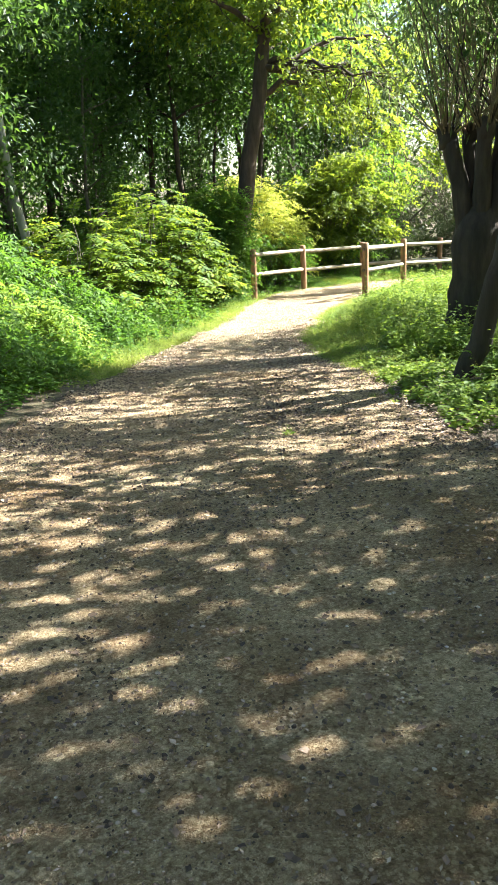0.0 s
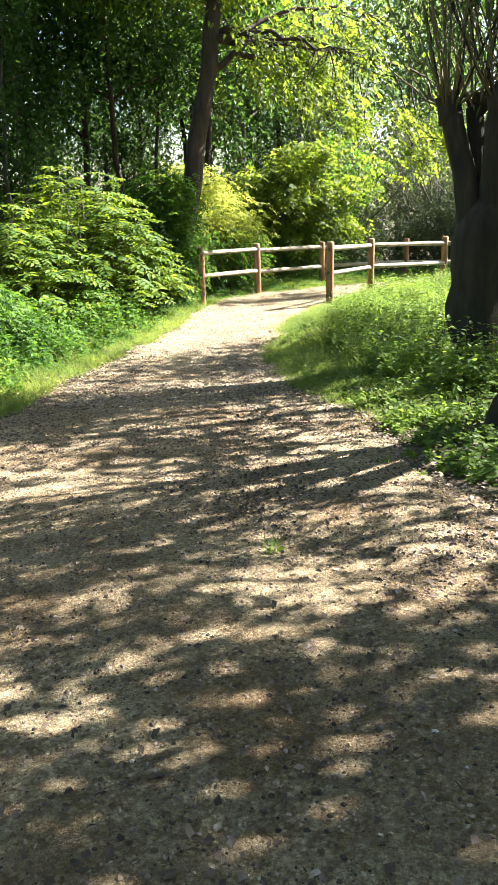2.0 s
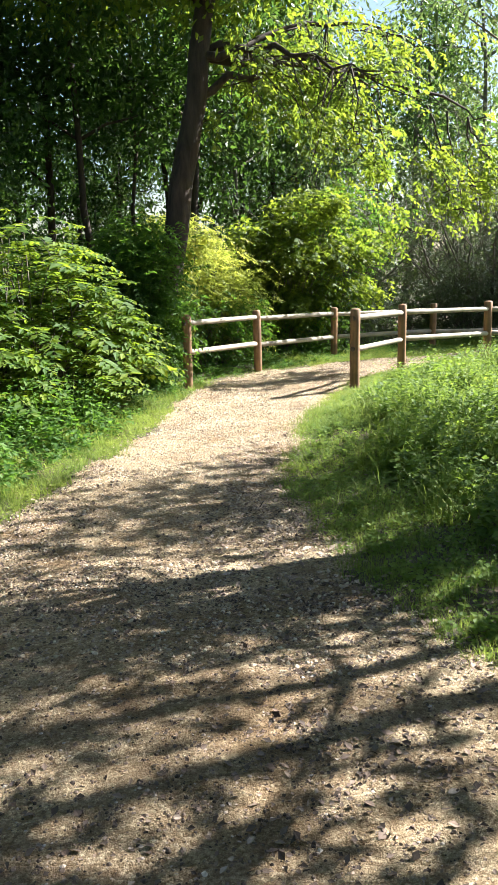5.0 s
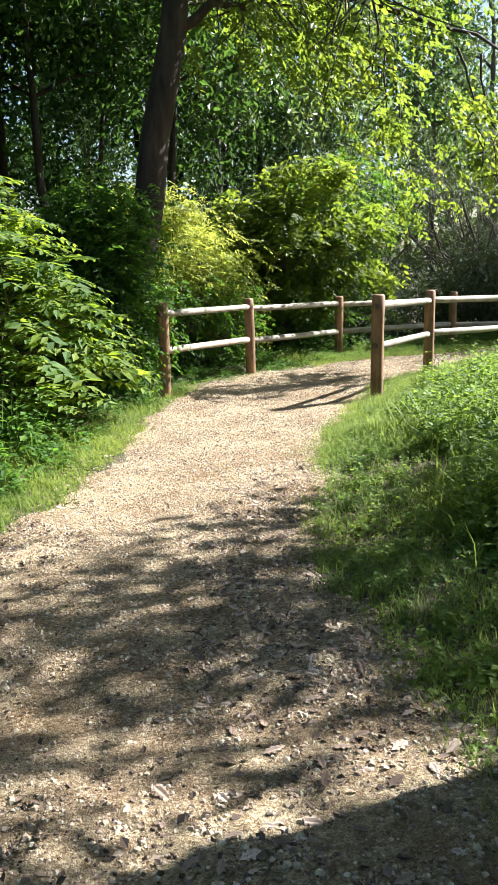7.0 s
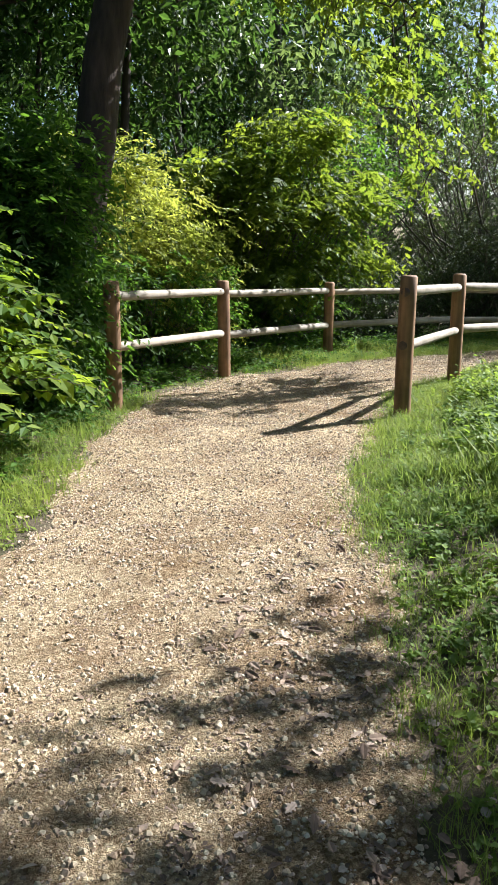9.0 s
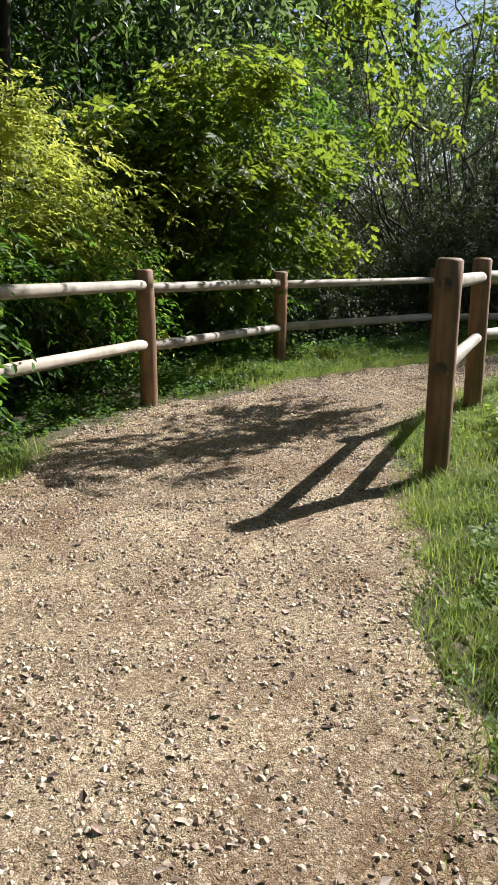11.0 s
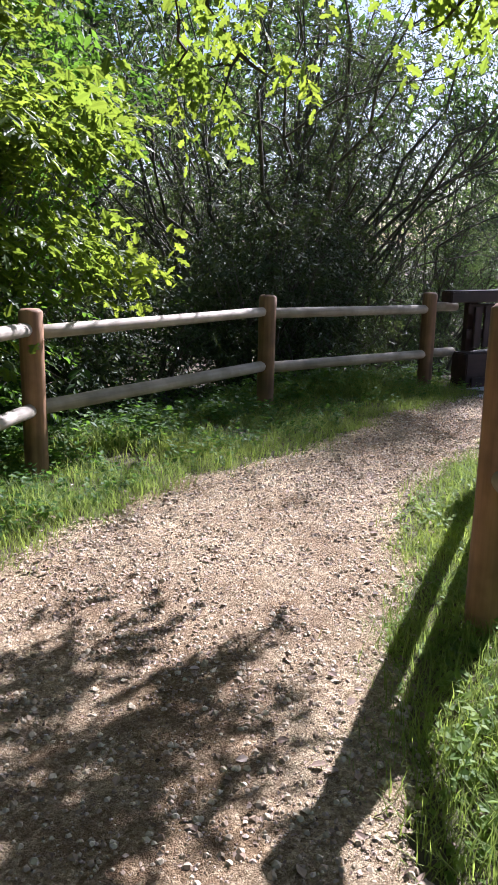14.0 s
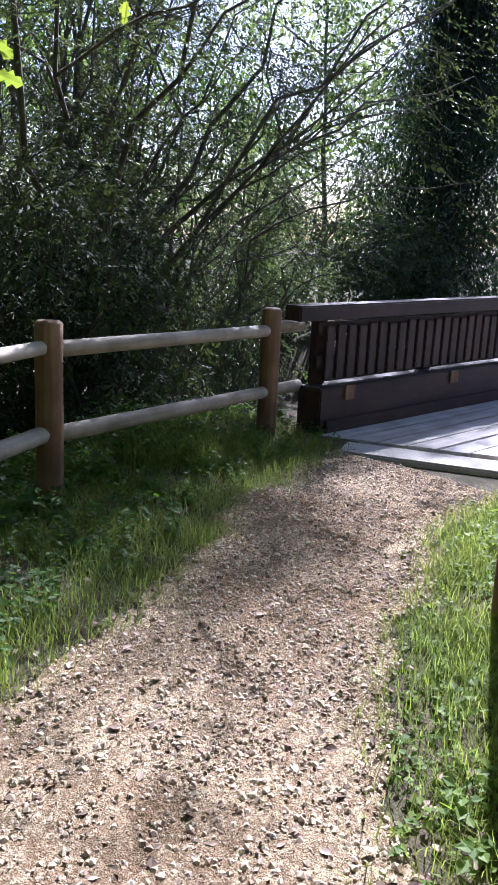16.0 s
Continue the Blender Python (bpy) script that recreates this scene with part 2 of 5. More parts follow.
# ---- the lie of the land ----
UU = [-60, -5, 0, 4.46, 8.5, 12.7, 14.5, 17, 22, 60]
ZZ = [0.9, 0.25, 0.0, -0.234, -0.6, -0.99, -1.09, -1.11, -1.17, -1.2]
LEFT_EDGE = np.array([(-2.6, -12), (-2.0, -4), (-1.9, 0), (-1.4, 4), (0.0, 7.5), (1.0, 9.6), (2.1, 12.2), (3.1, 14.1), (4.4, 15.7), (5.5, 17.6), (6.5, 19.4), (7.3, 20.3),
                      (8.5, 21.0), (10.1, 21.35), (11.6, 21.5), (13.3, 21.45), (14.9, 21.4), (15.6, 21.3)], float)
RIGHT_EDGE = np.array([(2.9, -12), (3.0, -4), (3.2, 0), (3.35, 3.6), (3.45, 5.6), (3.95, 7.2), (4.5, 9.2), (4.65, 10.8), (5.4, 13.4), (6.35, 15.05), (7.2, 16.4), (7.8, 17.15),
                       (8.6, 18.0), (9.6, 19.0), (10.7, 19.65), (12.0, 20.15), (13.9, 20.3), (14.95, 20.0)], float)


def edge_distance(x, y, edge):
    """Distance to a polyline, positive on its left."""
    best, side = np.full(np.shape(x), 1e9), np.ones(np.shape(x))
    for a, b in zip(edge[:-1], edge[1:]):
        d = b - a
        s = np.clip(((x - a[0]) * d[0] + (y - a[1]) * d[1]) / (d @ d), 0, 1)
        px, py = x - a[0] - s * d[0], y - a[1] - s * d[1]
        r = np.hypot(px, py)
        k = d[0] * py - d[1] * px
        near = r < best
        best, side = np.where(near, r, best), np.where(near, np.sign(k), side)
    return best * side


BRIDGE_AT, BRIDGE_TURN = np.array((15.95, 21.5)), radians(-28.0)
BRIDGE_WAY = np.array((math.cos(BRIDGE_TURN), math.sin(BRIDGE_TURN)))
BRIDGE_SIDE = np.array((math.sin(BRIDGE_TURN), -math.cos(BRIDGE_TURN)))    # towards its other railing


def smooth(a, b, v):
    s = np.clip((v - a) / (b - a), 0, 1)
    return s * s * (3 - 2 * s)


def height(x, y):
    x, y = np.asarray(x, float), np.asarray(y, float)
    z = np.interp(0.302 * x + 0.953 * y, UU, ZZ)
    dl, dr = edge_distance(x, y, LEFT_EDGE), -edge_distance(x, y, RIGHT_EDGE)
    bank = smooth(0.3, 5.0, dl) * smooth(21.0, 14.0, y - 0.2 * x) * 0.85
    hollow = smooth(0.9, 4.0, dl) * smooth(15.0, 19.5, y) * 0.7
    verge = smooth(0.0, 0.5, dr) * 0.05 * smooth(5, 8, y)
    along = (x - BRIDGE_AT[0]) * BRIDGE_WAY[0] + (y - BRIDGE_AT[1]) * BRIDGE_WAY[1]
    stream = smooth(0.6, 2.6, along) * smooth(9.5, 7.5, along) * 1.3
    far = np.hypot(x - 5, y - 12)
    roll = (np.sin(x * 0.9 + 1.3) * np.cos(y * 0.8) * 0.03 + np.sin(x * 2.3) * np.sin(y * 2.9 + 0.5) * 0.012) * smooth(0.1, 1.0, np.maximum(dl, dr))
    return z + (bank - hollow + verge - stream) * smooth(120, 60, far) + roll


# ---- mesh helpers ----


def mesh_object(name, verts, tris, mat, parent=None, label="", smooth_faces=False):
    me = bpy.data.meshes.new(name)
    verts, tris = np.asarray(verts, np.float32), np.asarray(tris, np.int32)
    me.vertices.add(len(verts))
    me.vertices.foreach_set("co", verts.ravel())
    me.loops.add(tris.size)
    me.loops.foreach_set("vertex_index", tris.ravel())
    me.polygons.add(len(tris))
    me.polygons.foreach_set("loop_start", np.arange(0, tris.size, 3, dtype=np.int32))
    me.update(calc_edges=True)
    if smooth_faces:
        me.shade_smooth()
    else:
        me.shade_flat()
    me.materials.append(mat)
    ob = new(name, me)
    if parent:
        ob.parent = parent
    if label:
        tagged(ob, label)
    return ob


def part(name, bm, mat, parent=None, label="", smooth_faces=False):
    me = bpy.data.meshes.new(name)
    bm.to_mesh(me)
    bm.free()
    if smooth_faces:
        me.shade_smooth()
    me.materials.append(mat)
    ob = new(name, me)
    if parent:
        ob.parent = parent
    if label:
        tagged(ob, label)
    return ob


def thing(name, at, label, category, group="", kind=""):
    ob = new(name)
    ob.empty_display_size = 0.2
    ob.location = at
    return tagged(ob, label, category, group, kind)


# leaf shapes: length along x, width along y, face along z
SHAPES = {
    "oval": ([(0, 0, 0), (0.3, 0.2, 0.05), (0.7, 0.17, 0.03), (1, 0, -0.08), (0.7, -0.17, 0.03), (0.3, -0.2, 0.05)], [(0, 3, 1), (1, 3, 2), (0, 5, 3), (5, 4, 3)]),
    "simple": ([(0, 0, 0), (0.45, 0.24, 0.06), (1, 0, -0.05), (0.45, -0.24, 0.06)], [(0, 2, 1), (0, 3, 2)]),
    "slim": ([(0, 0, 0), (0.45, 0.09, 0.02), (1, 0, -0.1), (0.45, -0.09, 0.02)], [(0, 2, 1), (0, 3, 2)]),
    "blade": ([(0, 0.02, 0), (0, -0.02, 0), (0.45, 0.016, 0.09), (0.45, -0.016, 0.09), (1, 0, 0)], [(0, 1, 2), (1, 3, 2), (2, 3, 4)]),
    "oak": ([(0, 0, 0), (0.22, 0.12, 0.03), (0.3, 0.26, 0.0), (0.42, 0.13, 0.03), (0.56, 0.33, 0.0), (0.68, 0.15, 0.02), (0.84, 0.22, -0.03), (1, 0, -0.06),
             (0.84, -0.22, -0.03), (0.68, -0.15, 0.02), (0.56, -0.33, 0.0), (0.42, -0.13, 0.03), (0.3, -0.26, 0.0), (0.22, -0.12, 0.03)],
            [(0, 3, 1), (1, 3, 2), (0, 7, 3), (3, 5, 4), (3, 7, 5), (5, 7, 6), (0, 13, 11), (13, 12, 11), (0, 11, 7), (11, 10, 9), (11, 9, 7), (9, 8, 7)]),
    "clod": ([(0.5, 0.05, -0.1), (0.2, 0.45, -0.1), (-0.3, 0.4, -0.1), (-0.5, -0.05, -0.1), (-0.2, -0.42, -0.1), (0.32, -0.36, -0.1), (0.26, 0.12, 0.3), (-0.24, 0.14, 0.36), (0.0, -0.25, 0.24)],
             [(0, 1, 6), (1, 2, 7), (1, 7, 6), (2, 3, 7), (3, 4, 8), (3, 8, 7), (4, 5, 8), (5, 0, 6), (5, 6, 8), (6, 7, 8)]),
    "stone": ([(0.5, 0.1, 0), (0.1, 0.42, 0), (-0.5, 0.15, 0), (-0.2, -0.4, 0), (0.3, -0.35, 0), (0.05, 0.05, 0.3)], [(0, 1, 5), (1, 2, 5), (2, 3, 5), (3, 4, 5), (4, 0, 5)]),
}
rng = np.random.default_rng(7)


def unit(v):
    return v / np.maximum(np.linalg.norm(v, axis=-1, keepdims=True), 1e-9)


def scatter(shape, at, way, face, size, width=1.0):
    """Vertices and triangles of many leaves: each starts at its place, points along way, with its face towards face."""
    t, f = SHAPES[shape]
    t, f = np.array(t, float), np.array(f)
    x = unit(way)
    y = unit(np.cross(face, x))
    z = np.cross(x, y)
    s = np.asarray(size, float).reshape(-1, 1, 1)
    v = at[:, None] + s * (t[None, :, :1] * x[:, None] + width * t[None, :, 1:2] * y[:, None] + t[None, :, 2:] * z[:, None])
    tri = f[None] + (np.arange(len(at)) * len(t))[:, None, None]
    return v.reshape(-1, 3), tri.reshape(-1, 3)


def joined(pieces):
    vs, ts, k = [], [], 0
    for v, t in pieces:
        vs.append(v)
        ts.append(t + k)
        k += len(v)
    return np.concatenate(vs), np.concatenate(ts)


def tube(points, radii, sides=7, rough=0.0, cap=True):
    """A tapering, slightly uneven limb along a line of points."""
    p = np.array(points, float)
    n = len(p)
    d = unit(np.gradient(p, axis=0))
    ref = np.array((1.0, 0.0, 0.0)) if abs(d[0][0]) < 0.9 else np.array((0.0, 1.0, 0.0))
    a = unit(np.cross(d, ref))
    b = np.cross(d, a)
    th = np.linspace(0, 2 * np.pi, sides, endpoint=False)
    r = np.array(radii, float)[:, None] * (1 + rough * rng.normal(size=(n, sides)))
    v = p[:, None] + r[..., None] * (np.cos(th)[None, :, None] * a[:, None] + np.sin(th)[None, :, None] * b[:, None])
    v = v.reshape(-1, 3)
    i = np.arange(n - 1)[:, None] * sides
    j = np.arange(sides)[None]
    k = (j + 1) % sides
    t = np.concatenate([np.stack([i + j, i + k, i + sides + k], -1).reshape(-1, 3), np.stack([i + j, i + sides + k, i + sides + j], -1).reshape(-1, 3)])
    if cap:
        v = np.concatenate([v, p[:1], p[-1:]])
        c0, c1, m = len(v) - 2, len(v) - 1, (n - 1) * sides
        j = np.arange(sides)
        t = np.concatenate([t, np.stack([np.full(sides, c0), (j + 1) % sides, j], -1), np.stack([np.full(sides, c1), m + j, m + (j + 1) % sides], -1)])
    return v, t


def bent(a, b, n=6, sag=0.0, wobble=0.0):
    """A line from a to b, sagging (or, negative, arching) in the middle."""
    s = np.linspace(0, 1, n)[:, None]
    p = np.array(a, float) * (1 - s) + np.array(b, float) * s
    p[:, 2:] -= sag * 4 * s * (1 - s)
    w = rng.normal(size=(n, 3)) * wobble
    w[0] = 0
    return p + w


def in_ball(n, hollow=0.6):
    d = unit(rng.normal(size=(n, 3)))
    return d * (hollow + (1 - hollow) * rng.random((n, 1))) ** 0.8


def clump_leaves(shape, centres, radius, per, size, width=1.0, droop=0.3):
    """Leaves in small clumps round the given twig ends."""
    c = np.repeat(centres, per, axis=0)
    off = rng.normal(size=c.shape) * radius * 0.55
    at = c + off
    way = unit(off + rng.normal(size=c.shape) * radius * 0.5 + np.array((0, 0, -droop * radius)))
    face = unit(rng.normal(size=c.shape) * 0.6 + np.array((0.15, -0.1, 0.9)))
    return scatter(shape, at, way, face, size * rng.uniform(0.6, 1.25, len(c)), width)


def sprays(shape, ends, heart, length, leaves, size, width=1.0, droop=0.25, loose=0.35):
    """Leaves set alternately along short twigs that reach outwards from the heart of a bush, in flat hanging sprays."""
    n = len(ends)
    d = unit(unit(ends - heart) * (1, 1, 0.35) + rng.normal(size=(n, 3)) * (0.45, 0.45, 0.2) + (0, 0, -droop))
    side = unit(np.cross(d, rng.normal(size=(n, 3)) * 0.3 + (0, 0, 1)))
    up = np.cross(side, d)
    s = (np.arange(leaves) + 0.5) / leaves
    ln = length * rng.uniform(0.6, 1.3, n)
    at = ends[:, None] + d[:, None] * (ln[:, None] * (s - 0.5))[..., None]
    at[..., 2] -= droop * ln[:, None] * s ** 2
    turn = np.where(np.arange(leaves) % 2, 0.8, -0.8)[None, :, None]
    way = side[:, None] * turn + d[:, None] * 0.7 + rng.normal(size=at.shape) * 0.25 + (0, 0, -droop)
    face = up[:, None] + rng.normal(size=at.shape) * loose
    big = size * rng.uniform(0.65, 1.25, (n, leaves)) * (1.15 - 0.4 * s)
    return scatter(shape, at.reshape(-1, 3), way.reshape(-1, 3), face.reshape(-1, 3), big.ravel(), width)


def blobs(spec, n):
    """Twig ends spread over several ellipsoids (centre, radii), more over the larger."""
    w = np.array([s[1][0] * s[1][1] + s[1][1] * s[1][2] for s in spec])
    k = rng.choice(len(spec), n, p=w / w.sum())
    c, r = np.array([s[0] for s in spec], float)[k], np.array([s[1] for s in spec], float)[k]
    stray = np.where(rng.random((n, 1)) < 0.22, rng.uniform(1.05, 1.45, (n, 1)), rng.uniform(0.7, 1.0, (n, 1)))
    return c + in_ball(n) * r * stray

# ---- ground and path ----


def grid_lines(lo, hi, fine_lo, fine_hi, step):
    out = list(np.arange(fine_lo, fine_hi + step / 2, step))
    w, v = step, fine_hi
    while v < hi:
        w *= 1.35
        v += w
        out.append(v)
    w, v = step, fine_lo
    while v > lo:
        w *= 1.35
        v -= w
        out.insert(0, v)
    return np.array(out)


def make_ground():
    gx, gy = grid_lines(-500, 500, -8, 26, 0.25), grid_lines(-500, 500, -6, 34, 0.25)
    x, y = np.meshgrid(gx, gy)
    inside = np.minimum(-edge_distance(x, y, LEFT_EDGE), edge_distance(x, y, RIGHT_EDGE))
    z = height(x, y) - 0.05 * smooth(0.15, 0.5, inside)
    n, m = x.shape
    i, j = np.arange(n - 1)[:, None] * m, np.arange(m - 1)[None]
    a = (i + j).ravel()
    tri = np.concatenate([np.stack([a, a + 1, a + m + 1], -1), np.stack([a, a + m + 1, a + m], -1)])
    ob = mesh_object("ground", np.stack([x, y, z], -1).reshape(-1, 3), tri, SOIL, smooth_faces=True)
    return tagged(ob, "dark forest soil with leaf mould under the plants", "ground", kind="structure")


def along_edge(edge, n):
    s = np.concatenate([[0], np.cumsum(np.hypot(*np.diff(edge, axis=0).T))])
    q = np.linspace(0, s[-1], n)
    p = np.stack([np.interp(q, s, edge[:, 0]), np.interp(q, s, edge[:, 1])], -1)
    d = unit(np.gradient(p, axis=0))
    wave = 0.07 * np.sin(q * 1.9 + edge[0, 0]) + 0.05 * np.sin(q * 4.7 + 1) + 0.035 * np.sin(q * 11.3)
    return p + np.stack([-d[:, 1], d[:, 0]], -1) * wave[:, None]


def path_point(s, w):
    """A place on the path: s from 0 to 1 along it, w from 0 (left edge) to 1."""
    a, b = along_edge(LEFT_EDGE, 601), along_edge(RIGHT_EDGE, 601)
    k = np.clip(s * 600, 0, 600)
    q = np.arange(601)
    l = np.stack([np.interp(k, q, a[:, 0]), np.interp(k, q, a[:, 1])], -1)
    r = np.stack([np.interp(k, q, b[:, 0]), np.interp(k, q, b[:, 1])], -1)
    return l + (r - l) * np.asarray(w)[..., None]


def path_lift(xy):
    """Small hollows and tracks worn into the path."""
    x, y = xy[..., 0], xy[..., 1]
    return 0.012 * np.sin(x * 3.1 + y * 1.2) * np.sin(y * 2.3 - x) + 0.006 * np.sin(x * 9 + 2 * np.sin(y * 4)) * np.sin(y * 8.3)


def path_z(xy):
    return height(xy[..., 0], xy[..., 1]) + 0.012 + path_lift(xy)


def make_path():
    n, m = 420, 41
    s, w = np.meshgrid(np.linspace(0, 1, n), np.linspace(0, 1, m), indexing="ij")
    ragged = 0.03 * np.sin(s * 310) + 0.025 * np.sin(s * 733 + 1) + 0.02 * rng.normal(size=s.shape)
    w = w + np.where(w < 0.01, -1, np.where(w > 0.99, 1, 0)) * np.abs(ragged) * 0.7
    xy = path_point(s, w)
    z = path_z(xy) + rng.normal(size=s.shape) * 0.003 - np.where((w <= 0) | (w >= 1), 0.05, 0)
    i, j = np.arange(n - 1)[:, None] * m, np.arange(m - 1)[None]
    a = (i + j).ravel()
    tri = np.concatenate([np.stack([a, a + m + 1, a + 1], -1), np.stack([a, a + m, a + m + 1], -1)])[:, ::-1]
    v = np.concatenate([xy, z[..., None]], -1).reshape(-1, 3)
    tri = tri[:, ::-1]
    nrm = np.cross(v[tri[0][1]] - v[tri[0][0]], v[tri[0][2]] - v[tri[0][0]])
    if nrm[2] < 0:
        tri = tri[:, ::-1]
    ob = mesh_object("path", v, tri, GRAVEL, smooth_faces=True)
    return tagged(ob, "pale sandy gravel footpath strewn with dry leaves", "path", kind="structure")


make_ground()
make_path()

# ---- the log fences ----
POST_RADIUS, RAIL_RADIUS = 0.077, 0.049


def log(a, b, radius, sides=14, rough=0.012, bevel=0.012, taper=1.0, n=5):
    """A round log between two places, with bevelled ends; its mesh lies along its own z."""
    a, b = Vector(a), Vector(b)
    length = (b - a).length
    ss = [0, bevel] + [length * k / n for k in range(1, n)] + [length - bevel, length]
    rr = [radius - bevel] + [radius * (1 + (taper - 1) * s / length) for s in ss[1:-1]] + [radius * taper - bevel]
    bend = rng.normal() * 0.008
    pts = [(bend * math.sin(s / length * math.pi), 0, s) for s in ss]
    v, t = tube(pts, rr, sides, rough)
    m = Matrix.Translation(a) @ (b - a).to_track_quat("Z", "Y").to_matrix().to_4x4()
    return v, t, m


def fence(posts, label, ends=(0, 0)):
    ob = thing("log_fence", (posts[0][0], posts[0][1], posts[0][2] - 1.2), label, "fence", "log fences beside the path")
    base = ob.matrix_basis.copy()
    inv = Matrix.Translation(-ob.location)

    def log_part(name, a, b, r, mat, lab="", **k):
        v, t, m = log(a, b, r, **k)
        p = mesh_object(name, v, t, mat, ob, lab, True)
        p.matrix_basis = inv @ m
        return p

    for k, (x, y, top) in enumerate(posts):
        foot = float(height(x, y)) - 0.25
        lean = rng.normal(size=2) * 0.008
        p = log_part("post", (x, y, foot), (x + lean[0], y + lean[1], top), POST_RADIUS * rng.uniform(0.97, 1.05), POST_WOOD, n=6, bevel=0.018)
        # round dark ends of the rails' pegs on the post's face
        near = posts[k + 1] if k + 1 < len(posts) else posts[k - 1]
        d = unit(np.array((near[0] - x, near[1] - y)))
        for drop in (0.15, 0.64):
            c = np.array((x, y, top - drop)) - np.array((d[0], d[1], 0)) * (POST_RADIUS - 0.02) * (1 if k == 0 else -1)
            e = c - np.array((d[0], d[1], 0)) * 0.03 * (1 if k == 0 else -1)
            if k in (0, len(posts) - 1) and not ends[0 if k == 0 else 1]:
                end = log_part("rail_end", c, e, 0.042, END_GRAIN, "dark round end grain of a rail", sides=12, bevel=0.002, n=1)
                end.parent, end.matrix_basis = p, p.matrix_basis.inverted() @ end.matrix_basis
    for (x0, y0, t0), (x1, y1, t1) in zip(posts[:-1], posts[1:]):
        for drop in (0.15, 0.64):
            d0, d1 = rng.normal(size=2) * 0.012
            log_part("rail", (x0, y0, t0 - drop + d0), (x1, y1, t1 - drop + d1), RAIL_RADIUS * rng.uniform(0.93, 1.07), RAIL_WOOD, taper=rng.uniform(0.86, 1.0), n=8, rough=0.02)
    return ob, log_part


far_fence, far_log = fence([(6.57, 19.66, 0.12), (8.52, 21.12, 0.02), (10.9, 22.35, -0.1), (13.58, 22.45, -0.13), (15.7, 21.86, -0.16)],
                           "weathered round log fence with two rails before dense shrubs", (0, 1))
for drop in (0.15, 0.64):
    far_log("rail", (15.7, 21.86, -0.16 - drop), (16.12, 21.74, -0.17 - drop), RAIL_RADIUS, RAIL_WOOD, n=2)
near_fence, near_log = fence([(8.9, 18.08, 0.19), (10.54, 19.18, 0.14), (13.06, 19.87, 0.06), (14.9, 19.55, -0.02)], "brown round log fence with two rails in the grass verge", (0, 0))

# ---- the footbridge ----
DECK_Z = -1.16


def box(bm, lo, hi, bevel=0.0, arch=None):
    """A box in bm; arch lifts it along x."""
    n = max(1, int((hi[0] - lo[0]) / 0.4)) if arch else 1
    rows = []
    for k in range(n + 1):
        x = lo[0] + (hi[0] - lo[0]) * k / n
        dz = arch(x) if arch else 0
        rows.append([bm.verts.new((x, yy, zz + dz)) for yy, zz in ((lo[1], lo[2]), (hi[1], lo[2]), (hi[1], hi[2]), (lo[1], hi[2]))])
    for r, s in zip(rows[:-1], rows[1:]):
        for k in range(4):
            bm.faces.new((r[k], r[(k + 1) % 4], s[(k + 1) % 4], s[k]))
    bm.faces.new(rows[0][::-1])
    bm.faces.new(rows[-1])
    bmesh.ops.recalc_face_normals(bm, faces=bm.faces)
    if bevel:
        sharp = [e for e in bm.edges if len(e.link_faces) == 2 and e.calc_face_angle() > 0.6]
        bmesh.ops.bevel(bm, geom=sharp, offset=bevel, segments=2, affect="EDGES")


def boxed(name, lo, hi, mat, parent, label="", bevel=0.006, arch=None):
    bm = bmesh.new()
    box(bm, lo, hi, bevel, arch)
    return part(name, bm, mat, parent, label)


